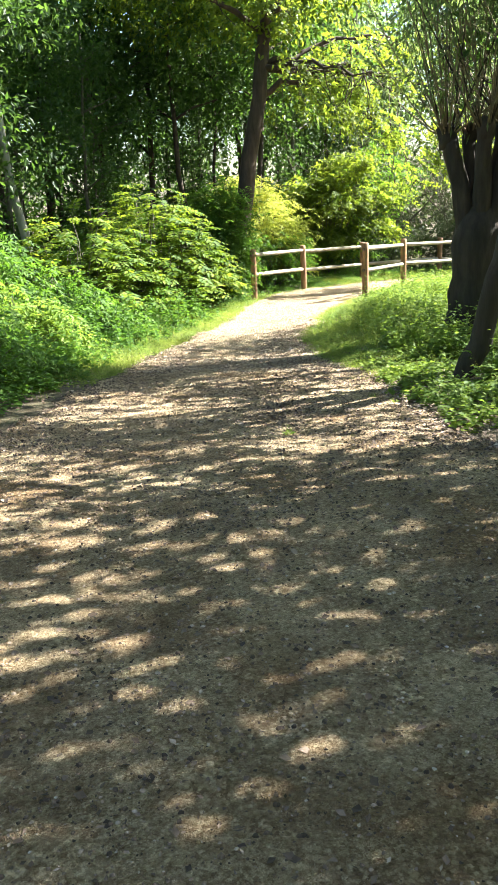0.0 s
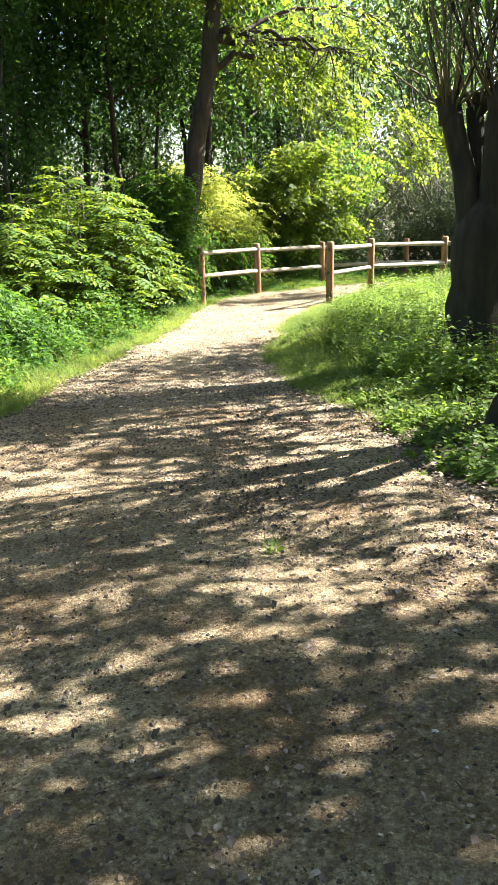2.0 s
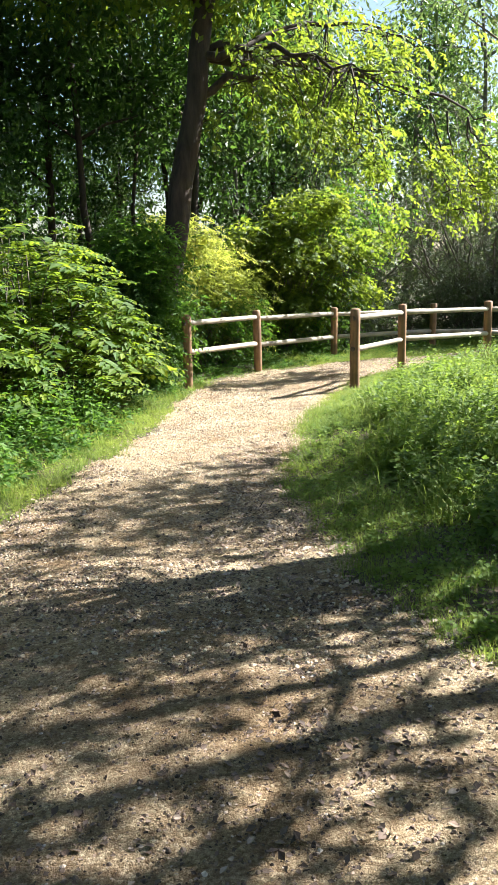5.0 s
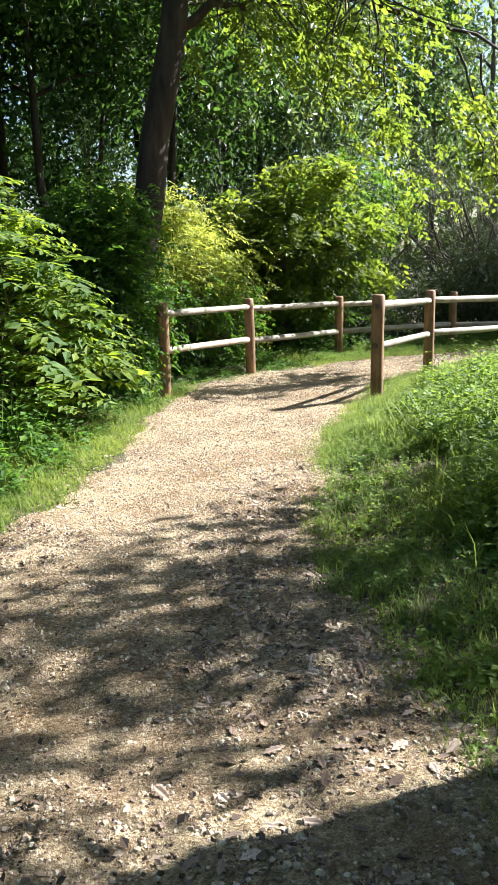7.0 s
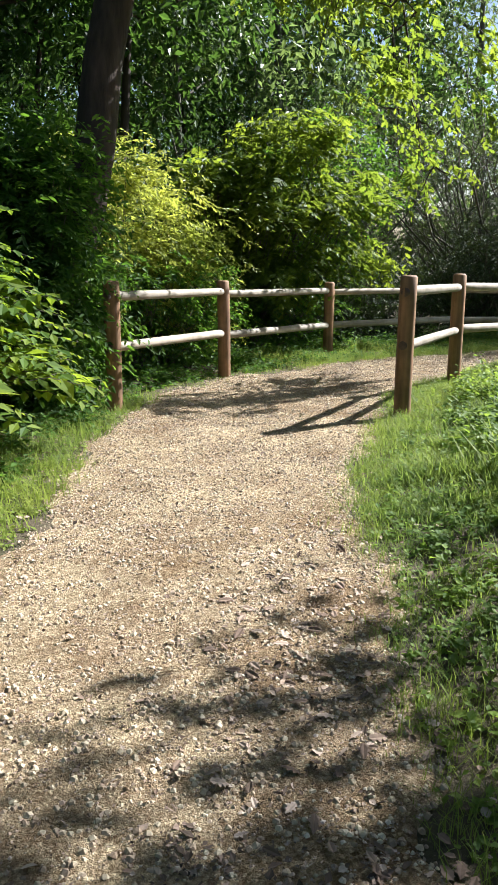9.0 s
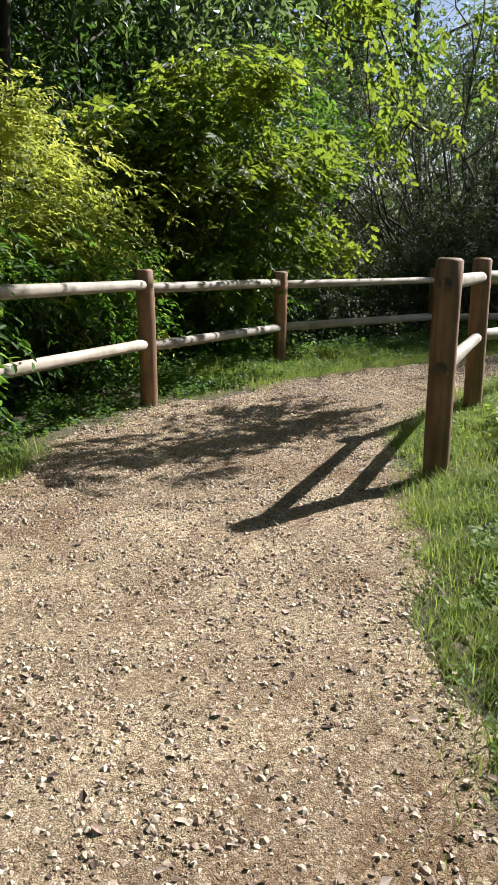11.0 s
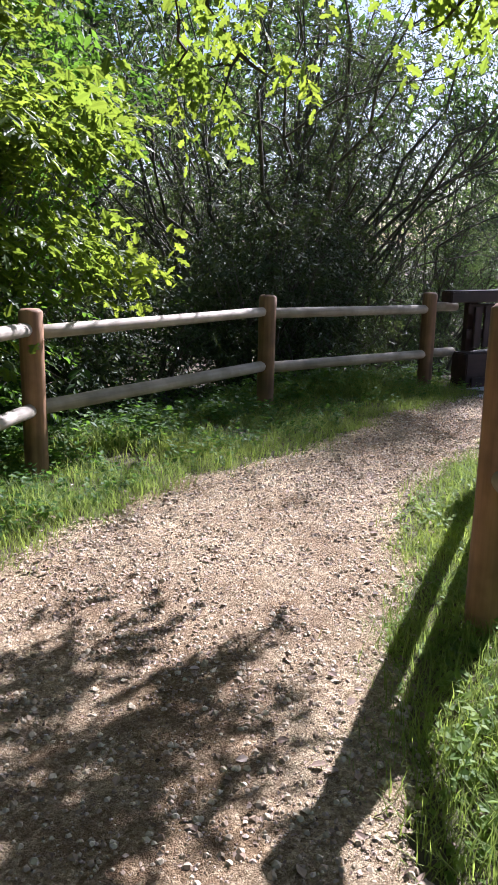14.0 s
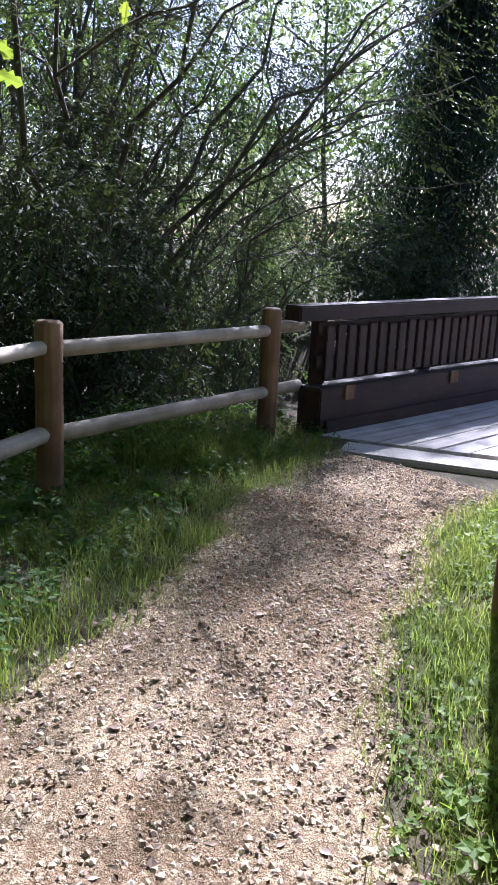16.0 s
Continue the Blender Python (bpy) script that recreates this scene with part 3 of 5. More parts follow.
def make_bridge():
    length, wide = 10.0, 2.3
    ob = thing("footbridge", (BRIDGE_AT[0] + 0.06, BRIDGE_AT[1] - 0.03, DECK_Z), "dark brown wooden footbridge with slatted railing and grey plank deck", "footbridge")
    ob.rotation_euler = (0, 0, BRIDGE_TURN)

    def arch(x):
        return 0.03 * math.sin(math.pi * max(0.0, min(1.0, x / length)))

    # lengthwise deck planks, with gaps
    n = 11
    for k in range(n):
        y1 = -0.02 - k * wide / n
        boxed("plank", (-0.08 - 0.53 * (y1 - 0.1) + 0.006 * math.sin(k * 5.3), y1 - wide / n + 0.012, -0.06), (length, y1, -0.004 + 0.002 * math.sin(k * 2.7)), DECK_WOOD, ob, bevel=0.005, arch=arch)
        board = ob.children[-1]
        x0 = min(v.co.x for v in board.data.vertices)
        for v in board.data.vertices:
            if v.co.x < x0 + 0.05:
                v.co.x -= 0.53 * (v.co.y - y1 + 0.1)
    boxed("crossbeam", (0.2, -wide, -0.25), (0.4, 0.2, -0.07), DARK_WOOD, ob)
    for side, y0 in ((1, 0.0), (-1, -wide - 0.28)):
        boxed("kerb_beam", (-0.06 if side > 0 else 1.2, y0, -0.02), (length, y0 + 0.26, 0.36), DARK_WOOD, ob, "thick dark stained side beam", 0.012, arch)
        boxed("wear_strip", (0.0 if side > 0 else 1.2, y0 - 0.03 if side > 0 else y0 + 0.262, 0.0), (length, y0 - 0.002 if side > 0 else y0 + 0.29, 0.1), DARK_WOOD, ob, "", 0.006, arch)
        ymid = y0 + 0.15
        boxed("handrail", (-0.28 if side > 0 else 1.0, ymid - 0.09, 0.9), (length, ymid + 0.09, 1.02), DARK_WOOD, ob, "broad dark stained handrail", 0.012, arch)
        boxed("lower_rail", (0.05 if side > 0 else 1.3, ymid + 0.022, 0.5), (length, ymid + 0.07, 0.6), DARK_WOOD, ob, "", 0.006, arch)
        boxed("upper_rail", (0.05 if side > 0 else 1.3, ymid + 0.022, 0.77), (length, ymid + 0.07, 0.87), DARK_WOOD, ob, "", 0.006, arch)
        x = 0.12 if side > 0 else 1.4
        k = 0
        while x < length:
            z = arch(x)
            if k % 11 == 0:
                boxed("post", (x - 0.03, ymid + 0.072, 0.2 + z), (x + 0.1, ymid + 0.15, 0.9 + z), DARK_BOARD, ob)
                boxed("bracket", (x + 0.1, y0 - 0.02 if side > 0 else y0 + 0.262, 0.25 + z), (x + 0.22, y0 - 0.004 if side > 0 else y0 + 0.28, 0.37 + z), POST_WOOD, ob, "brown block on the side beam", 0.003)
            b = boxed("slat", (x, ymid - 0.014, 0.4 + z + 0.01 * math.sin(k * 3.1)), (x + 0.098, ymid + 0.018, 0.84 + z + 0.012 * math.sin(k * 1.7)), DARK_BOARD, ob)
            x += 0.135
            k += 1
    # threshold slab before the planks
    slab = boxed("threshold", (-0.5, -wide - 0.3, -0.2), (-0.13, 0.1, -0.014), CONCRETE, ob, "pale worn concrete threshold slab", 0.015)
    for v in slab.data.vertices:
        v.co.x -= 0.53 * v.co.y
    return ob


make_bridge()

# ---- trees ----


def leaf_part(name, pieces, mat, parent, label=""):
    v, t = joined(pieces) if isinstance(pieces, list) else pieces
    return mesh_object(name, v, t, mat, parent, label)


def limb(parent, points, r0, r1, mat, name="limb", sides=8, rough=0.05, flare=0.0):
    n = len(points)
    s = np.linspace(0, 1, n)
    r = r0 + (r1 - r0) * s
    if flare:
        r = r * (1 + flare * np.exp(-s * n * 0.8))
    v, t = tube(points, r, sides, rough)
    return mesh_object(name, v, t, mat, parent, "", True)


def pollard(at, lean, trunk_top, r, heads, shoots, seed_label, name="pollard_willow", base_flare=0.35, per_head=16):
    """A pollarded willow: thick dark trunk, stubby heads, many straight shoots with slim leaves high up."""
    x, y = at
    z = float(height(x, y))
    ob = thing(name, (x, y, z), seed_label, "tree", "pollard willows beside the path")
    top = np.array((lean[0], lean[1], trunk_top))
    line = bent((0, 0, -0.3), top + (0, 0, 0.12), 10, 0, 0.02)
    rr = r * np.array((1 + base_flare, 1 + base_flare * 0.55, 1 + base_flare * 0.2, 1.0, 0.96, 0.96, 1.0, 1.06, 1.0, 0.55))
    v, t = tube(line, rr, 16, 0.035)
    mesh_object("trunk", v, t, WILLOW_BARK, ob, "", True)
    ends, boughs = [], []
    for across, away, hz, hr in heads:
        hx, hy = across * 0.84 + away * 0.55, away * 0.84 - across * 0.55
        tip = top + np.array((hx, hy, hz))
        near = min(0.2, 0.45 * r / math.hypot(hx, hy))
        line = np.array([top * 0.66 + np.array((hx * near, hy * near, 0.0)), top * 0.88 + np.array((hx * (near + 0.12), hy * (near + 0.12), 0.0)), top + np.array((hx * 0.5, hy * 0.5, hz * 0.14)),
                         top + np.array((hx * 0.65, hy * 0.65, hz * 0.42)), top + np.array((hx * 0.9, hy * 0.9, hz * 0.78)), tip])
        v, t = tube(line + rng.normal(size=line.shape) * 0.012, np.interp(np.linspace(0, 1, 6), (0, 0.35, 0.6, 1), (r * 0.45, r * 0.45, hr * 1.15, hr * 1.0)), 11, 0.06)
        bough = mesh_object("limb", v, t, WILLOW_BARK, ob, "", True)
        v, t = tube(np.array([tip - (0, 0, 0.22), tip - (0, 0, 0.1), tip + (0.02, 0, 0.0), tip + (0, 0.01, 0.1), tip + (0.01, 0, 0.17)]), np.array((0.85, 1.05, 1.2, 1.0, 0.4)) * hr, 11, 0.13)
        mesh_object("head", v, t, WILLOW_BARK, bough, "", True)
        boughs.append(bough)
        ends.append(tip)
    twigs = []
    for e, bough in zip(ends, boughs):
        for k in range(per_head):
            a = rng.uniform(0, 2 * np.pi)
            spread = rng.uniform(0.05, 0.65) if rng.random() < 0.8 else rng.uniform(0.8, 1.4)
            ln = rng.uniform(*shoots) * (1 if spread < 0.7 else 0.6)
            d = unit(np.array((math.cos(a) * spread, math.sin(a) * spread, 1.0)))
            st = e + np.array((math.cos(a), math.sin(a), 0)) * 0.09
            p = bent(st, st + d * ln, 7, 0.1 * spread, 0.02)
            limb(bough, p, rng.uniform(0.008, 0.019), 0.004, SHOOT_BARK if rng.random() < 0.75 else WILLOW_BARK, "shoot", 5, 0.03)
            for q in range(4):
                s = rng.uniform(0.25, 0.9)
                b = p[0] + (p[-1] - p[0]) * s
                dd = unit(d + rng.normal(size=3) * 0.5)
                twigs.append((b, b + dd * rng.uniform(0.25, 0.7)))
            if k % 3 == 0:
                c = e + d * ln * np.linspace(0.55, 1.0, 9)[:, None] + rng.normal(size=(9, 3)) * 0.2
                twigs_at.append((ob, c))
    limb_pieces = [tube(bent(a, b, 3), [0.004, 0.003, 0.002], 3, 0, False) for a, b in twigs]
    v, t = joined(limb_pieces)
    tagged(mesh_object("twig_mass", v, t, SHOOT_BARK, ob), kind="stuff")
    c = np.concatenate([q for o, q in twigs_at if o == ob])
    leaf_part("crown", clump_leaves("slim", c, 0.28, 26, 0.13, 1.3, 0.5), WILLOW_LEAF, ob, "sparse slim grey-green leaves")
    return ob


twigs_at = []
# each head: across and away from the path, height above the fork, thickness
pollard((7.24, 11.15), (0.16, -0.08, 0), 1.95, 0.36, [(-0.52, 0.0, 1.2, 0.12), (-0.2, 0.25, 1.2, 0.1), (0.02, -0.15, 1.25, 0.11), (0.3, 0.2, 1.3, 0.11), (0.55, 0.05, 1.7, 0.17)], (2.0, 4.2),
        "old pollard willow with dark furrowed trunk and upright shoots", per_head=24, base_flare=0.3)
pollard((4.97, 7.72), (0.45, -0.27, 0), 1.6, 0.125, [(0.2, 0.15, 1.2, 0.085), (0.55, 0.1, 1.0, 0.09), (0.9, -0.1, 1.2, 0.09)], (2.0, 3.8),
        "leaning pollard willow with slender dark trunk", base_flare=0.2, per_head=18)


def oak():
    x, y = 6.02, 20.75
    z = float(height(x, y))
    ob = thing("oak_tree", (x, y, z), "tall leaning oak with dark bare trunk and spreading limbs", "tree")
    top = np.array((2.35, 0.4, 9.5))
    line = bent((0, 0, -0.3), top, 14, 0.0, 0.03)
    line[:, 0] += 0.1 * np.sin(np.linspace(0, 5, 14))
    limb(ob, line, 0.255, 0.13, OAK_BARK, "trunk", 14, 0.04, 0.25)
    ends = []
    limbs = [(0.62, (5.6, 1.3, 5.5), 1), (0.64, (6.4, -0.8, 4.9), 0), (0.6, (4.0, -0.5, 5.4), 1), (0.62, (3.4, -1.6, 5.2), 1), (0.66, (5.2, 0.2, 6.4), 1), (0.7, (1.2, -3.0, 7.0), 0), (0.75, (-2.6, -1.4, 7.6), 0),
             (0.8, (-1.8, 2.2, 8.6), 0), (0.85, (4.2, 2.4, 9.0), 0), (0.92, (2.6, -1.0, 11.0), 0)]
    for s, e, hangs in limbs:
        a = line[int(s * 13)]
        p = bent(a, e, 10, -0.2, 0.06)
        limb(ob, p, 0.085, 0.018, OAK_BARK, "limb", 7, 0.05)
        for k in range(24 if hangs else 10):
            b = p[rng.integers(3, 10)]
            f = b + unit(rng.normal(size=3) * (1, 1, 0.4) + (0.1, -0.1, -0.75 if hangs else -0.1)) * rng.uniform(0.5, 1.9 if hangs else 1.4)
            ends.append(bent(b, f, 5, 0.06, 0.04))
    # low sprays hanging over the path
    for a, e in (((5.6, 1.3, 5.3), (6.3, 1.2, 2.75)), ((5.6, 1.3, 5.3), (5.6, 1.0, 2.9)), ((3.4, -1.6, 5.2), (3.7, -1.5, 3.9)),
                 ((6.0, -0.7, 4.8), (6.5, -0.65, 3.1)), ((6.4, -0.8, 4.7), (6.9, -0.4, 3.2)), ((5.6, -0.6, 4.9), (6.0, -0.95, 3.35)), ((6.4, -0.8, 4.7), (7.1, -1.0, 3.5))):
        p = bent(a, e, 8, 0.1, 0.05)
        limb(ob, p, 0.02, 0.006, OAK_BARK, "bough", 5, 0.04)
        for k in range(8):
            b = p[rng.integers(3, 8)]
            ends.append(bent(b, b + unit(rng.normal(size=3) * (1, 1, 0.4) + (0, 0, -0.3)) * rng.uniform(0.25, 0.6), 5, 0.03, 0.02))
    v, t = joined([tube(q, np.linspace(0.016, 0.004, 5), 4, 0, False) for q in ends])
    tagged(mesh_object("twig_mass", v, t, OAK_BARK, ob), kind="stuff")
    c = np.concatenate([q[2:] + rng.normal(size=(3, 3)) * 0.1 for q in ends for _ in range(2)])
    leaf_part("crown", sprays("oak", c + rng.normal(size=c.shape) * 0.14, np.array((2.0, 0.0, 5.5)), 0.36, 7, 0.115, 1.0, 0.35), OAK_LEAF, ob, "lobed green leaves lit from behind")
    high = [(line[10], (1.8, 1.8, 1.2)), (line[12] + (1.4, 0.5, 0.8), (2.4, 2.0, 1.4)), (line[12] + (-2.0, 0.4, 0.2), (2.2, 1.8, 1.4)), (line[13] + (0, 0, 1.2), (2.0, 2.0, 1.3)), (line[11] + (2.4, 1.4, 0.4), (1.8, 1.6, 1.0)),
            (line[12] + (0.2, 2.6, 0.2), (2.2, 1.8, 1.3)), (line[11] + (-2.0, 2.6, 0.0), (2.0, 1.8, 1.4))]
    leaf_part("high_crown", clump_leaves("simple", blobs(high, 1500), 0.38, 12, 0.19), OAK_LEAF, ob)
    return ob


oak()


def leafy_tree(name, label, at, tall, trunk_r, crown, clumps, per, leaf, size, shape, mat, bark, group="", clear=0.45, radius=0.4, limbs=7, z=None):
    """A tree with a bent trunk, limbs, and a crown of leaf clumps over several lobes."""
    x, y = at
    z = float(height(x, y)) if z is None else z
    ob = thing(name, (x, y, z), label, "tree", group)
    top = np.array((rng.normal() * 0.04 * tall, rng.normal() * 0.04 * tall, tall * 0.92))
    line = bent((0, 0, -0.3), top, 9, 0, 0.006 * tall)
    limb(ob, line, trunk_r, trunk_r * 0.3, bark, "trunk", 8, 0.04, 0.3)
    lobes = []
    for k in range(limbs):
        s = clear + (1 - clear) * (k + 0.5) / limbs
        a = line[int(s * 8)]
        th = k * 2.4 + rng.uniform(-0.4, 0.4)
        reach = crown * (1.05 - 0.45 * s) * rng.uniform(0.7, 1.1)
        e = a + np.array((math.cos(th) * reach, math.sin(th) * reach, reach * rng.uniform(0.2, 0.7)))
        limb(ob, bent(a, e, 5, -0.05 * reach, 0.03), trunk_r * 0.4, trunk_r * 0.1, bark, "limb", 5, 0.04)
        lobes.append((e, (crown * 0.42, crown * 0.42, crown * 0.34)))
        lobes.append(((a + e) / 2, (crown * 0.34, crown * 0.34, crown * 0.28)))
    lobes.append((top, (crown * 0.4, crown * 0.4, crown * 0.4)))
    leaf_part("crown", clump_leaves(shape, blobs(lobes, clumps), radius, per, size, 2.2 if shape == "slim" else 1.0), mat, ob)
    return ob


def placed(ob, x, y, turn=0.0, scale=1.0, sink=0.0):
    z = float(height(x, y)) - sink
    c = copy_thing(ob, pose(x, y, z, 0, 0, turn))
    c.scale = (scale, scale, scale)
    return c


# trees whose crowns shade the path from the sunny side
for (x, y, tall, crown, clumps) in ((8.6, 2.4, 8.5, 3.2, 900), (10.5, -1.5, 9.5, 3.6, 950), (7.2, -3.4, 8.5, 3.2, 800), (12.8, 4.6, 10.0, 3.4, 620), (9.7, 5.5, 9.3, 2.4, 150), (11.8, 8.8, 8.0, 2.3, 80),
                                    (14.6, 8.6, 9.5, 2.8, 300), (12.6, 13.0, 8.5, 2.5, 205), (15.4, 11.6, 10.0, 2.6, 280), (5.9, 4.15, 7.5, 2.2, 260), (9.2, 9.7, 8.5, 2.3, 170), (7.8, 7.7, 8.0, 1.9, 85), (5.4, 0.6, 7.5, 2.3, 320), (14.0, 13.9, 10.8, 2.1, 110)):
    leafy_tree("shade_tree", "leafy broad tree shading the path", (x, y), tall, 0.1, crown, clumps, 14, 0, 0.19, "simple", FOREST_LEAF, GREY_BARK, "trees on the sunny side of the path", 0.45, 0.35)

# added out of view: its high crown only casts shade on the fenced verge
leafy_tree("shade_tree", "unseen tall slender tree added behind the conifer to shade the fenced verge", (33.8, 23.5), 20.5, 0.12, 2.4, 560, 13, 0, 0.19, "simple", FOREST_LEAF, GREY_BARK, "", 0.66, 0.35)

# extra tree outside the view, added as a sun blocker for the left bank
for (x, y, tall, clumps) in ((9.9, 9.2, 12.0, 260),):
    leafy_tree("shade_tree", "unseen tall tree with a high crown added to shade the bank", (x, y), tall, 0.12, 2.7, clumps, 14, 0, 0.19, "simple", FOREST_LEAF, GREY_BARK, "trees on the sunny side of the path", 0.7, 0.35)

for (x, y, tall) in ((-3.4, 1.5, 9.5), (-3.8, 6.0, 9.0), (-2.8, -4.0, 9.5)):
    leafy_tree("shade_tree", "leafy broad tree leaning over the shady side of the path", (x, y), tall, 0.18, 3.8, 480, 12, 0, 0.22, "simple", FOREST_LEAF, GREY_BARK, "trees over the shady bank", 0.5, 0.4)


def thin_tree(label, tall, r, crown, clumps, bark, mat=FOREST_LEAF, clear=0.4, at=(-4, 26)):
    return leafy_tree("slender_tree", label, at, tall, r, crown, clumps, 15, 0, 0.17, "simple", mat, bark, "slender trees of the wood", clear, 0.33, 8)


kinds = [thin_tree("slender dark-stemmed woodland tree", 10.0, 0.085, 2.1, 230, GREY_BARK, clear=0.42, at=(-3.2, 22.0)),
         thin_tree("slender woodland tree with bare lower stem", 12.0, 0.11, 2.3, 250, OAK_BARK, clear=0.46, at=(1.0, 27.0)),
         thin_tree("young woodland tree with leaves to the ground", 7.5, 0.05, 1.7, 210, GREY_BARK, clear=0.28, at=(3.6, 25.0)),
         thin_tree("bare thin woodland stem with high leaves", 11.0, 0.06, 1.6, 170, OAK_BARK, clear=0.55, at=(-1.0, 20.0))]
spots = []
for k in range(900):
    x, y = rng.uniform(-16, 30), rng.uniform(14, 46)
    dl = float(edge_distance(np.array(x), np.array(y), LEFT_EDGE))
    if dl < (5.0 if y < 21 else 4.2) or x > 9 + rng.uniform(0, 14) or (x > 12 and y < 30):
        continue
    if all((x - a) ** 2 + (y - b) ** 2 > 2.0 for a, b in spots):
        spots.append((x, y))
    if len(spots) >= 92:
        break
for k, (x, y) in enumerate(spots):
    placed(kinds[int(rng.integers(0, 4))], x, y, rng.uniform(0, 360), rng.uniform(0.8, 1.25))
pale = leafy_tree("pale_stemmed_tree", "woodland tree with pale smooth stem", (1.15, 19.9), 11.5, 0.125, 2.0, 200, 12, 0, 0.18, "simple", FOREST_LEAF, PALE_BARK, "", 0.6, 0.4)

for (x, y, tall) in ((15.5, 31.5, 13.0), (20.0, 33.0, 13.5), (11.5, 33.0, 13.0)):
    leafy_tree("pale_willow", "tall pale grey-green willow above the hedge", (x, y), tall, 0.17, 3.6, 560, 14, 0, 0.24, "slim", WILLOW_LEAF, GREY_BARK, "tall pale willows", 0.2, 0.4, 9)

for (x, y, tall) in ((4.4, 28.2, 14.0), (8.8, 26.6, 13.5), (2.6, 30.0, 14.5), (10.0, 31.0, 14.0), (6.6, 25.6, 12.0), (-3.0, 28.0, 13.0)):
    leafy_tree("tall_tree", "tall woodland tree with dark stem and dense high crown", (x, y), tall, 0.11, 3.8, 700, 13, 0, 0.22, "simple", FOREST_LEAF, OAK_BARK, "tall trees of the wood", 0.48, 0.42, 8)

# far edge of the wood, all round
far_kind = leafy_tree("far_tree", "distant broad leafy tree", (-20, 44), 14.0, 0.22, 4.4, 270, 10, 0, 0.55, "simple", FOREST_LEAF, GREY_BARK, "far trees round the clearing", 0.15, 0.8, 9)
for k in range(40):
    th = k / 40 * 2 * math.pi
    rr = rng.uniform(36, 52)
    if math.cos(th) > 0.6:
        rr += 16
    x, y = 8 + rr * math.cos(th), 12 + rr * math.sin(th)
    placed(far_kind, x, y, rng.uniform(0, 360), rng.uniform(0.8, 1.2))

# ---- shrubs ----


def shrub(name, label, at, lobes, clumps, per, size, shape, mat, bark=GREY_BARK, radius=0.22, stems=9, width=1.0, group="", category="shrub"):
    x, y = at
    z = float(height(x, y))
    ob = thing(name, (x, y, z), label, category, group)
    c = blobs(lobes, clumps)
    pieces = []
    for k in range(stems):
        e = c[rng.integers(0, clumps)]
        s = np.array((rng.normal() * 0.15, rng.normal() * 0.15, -0.15))
        v, t = tube(bent(s, e, 6, -0.1, 0.04), np.linspace(0.03, 0.006, 6), 5, 0.05, False)
        mesh_object("stem", v, t, bark, ob, "", True)
    for e in c[:: max(1, clumps // 160)]:
        pieces.append(tube(bent(e * 0.75 + (0, 0, -0.05), e, 3, 0, 0.02), (0.007, 0.005, 0.003), 3, 0, False))
    v, t = joined(pieces)
    tagged(mesh_object("twig_mass", v, t, bark, ob), kind="stuff")
    n = clumps * per // 9
    ends = c[rng.integers(0, clumps, n)] + rng.normal(size=(n, 3)) * radius * (0.8, 0.8, 0.5)
    leaf_part("foliage", sprays(shape, ends, np.mean([q[0] for q in lobes], axis=0) * (1, 1, 0.7), size * 3.6, 9, size, width, 0.3), mat, ob)
    return ob


shrub("broadleaf_shrub", "sunlit yellow-green mounded shrub behind the log fence", (7.75, 23.0), [((0.1, 0, 1.9), (1.3, 1.1, 1.2)), ((-0.9, -0.4, 1.3), (1.1, 0.8, 1.1)), ((0.9, 0.1, 1.2), (1.0, 0.9, 1.1)), ((-0.2, 0.1, 2.8), (0.9, 0.7, 0.5)), ((0.2, -0.3, 1.6), (1.2, 0.6, 0.6))],
      1500, 27, 0.075, "oval", BRIGHT_LEAF)
shrub("broadleaf_shrub", "tall shrub with sunlit lobed leaves in hanging sprays", (10.3, 24.1),
      [((0.2, -0.9, 1.5), (0.8, 0.45, 0.3)), ((1.3, -1.0, 1.9), (0.9, 0.5, 0.3)), ((-0.7, -0.6, 2.1), (0.9, 0.5, 0.32)), ((0.5, -0.9, 2.6), (0.9, 0.6, 0.3)), ((1.7, -0.7, 2.9), (0.9, 0.6, 0.3)),
       ((-0.3, -0.3, 3.1), (0.9, 0.6, 0.35)), ((0.8, -0.4, 3.7), (0.9, 0.7, 0.35)), ((0.3, 0.5, 2.4), (1.2, 0.8, 1.3))], 760, 20, 0.125, "oak", OAK_LEAF)
shrub("broadleaf_shrub", "dark green undergrowth shrub behind the rails", (10.0, 23.6), [((0, 0, 0.8), (1.6, 0.6, 0.8)), ((1.3, 0.2, 0.7), (1.0, 0.6, 0.7))], 330, 20, 0.085, "oval", BUSH_LEAF)
shrub("broadleaf_shrub", "low dark green shrub under the yellow-green one", (7.75, 22.0), [((0, 0, 0.75), (1.0, 0.5, 0.75)), ((-0.8, -0.1, 0.9), (0.6, 0.45, 0.8)), ((0.8, 0.3, 0.7), (0.8, 0.5, 0.7))], 420, 20, 0.085, "oval", BUSH_LEAF)
shrub("broadleaf_shrub", "tall dense green shrub beyond the fence", (12.2, 25.2), [((0, 0, 2.0), (1.6, 1.2, 1.8)), ((-0.6, -0.8, 1.0), (1.4, 0.7, 1.0)), ((0.8, -0.2, 3.6), (1.3, 1.0, 1.2))],
      620, 22, 0.12, "simple", BUSH_LEAF)
shrub("broadleaf_shrub", "dark green undergrowth shrub below the rails", (13.6, 24.3), [((0, 0, 0.9), (1.7, 0.9, 1.0)), ((-1.2, -0.3, 0.7), (0.9, 0.6, 0.8))], 620, 26, 0.075, "slim", SALLOW_LEAF, width=2.2)
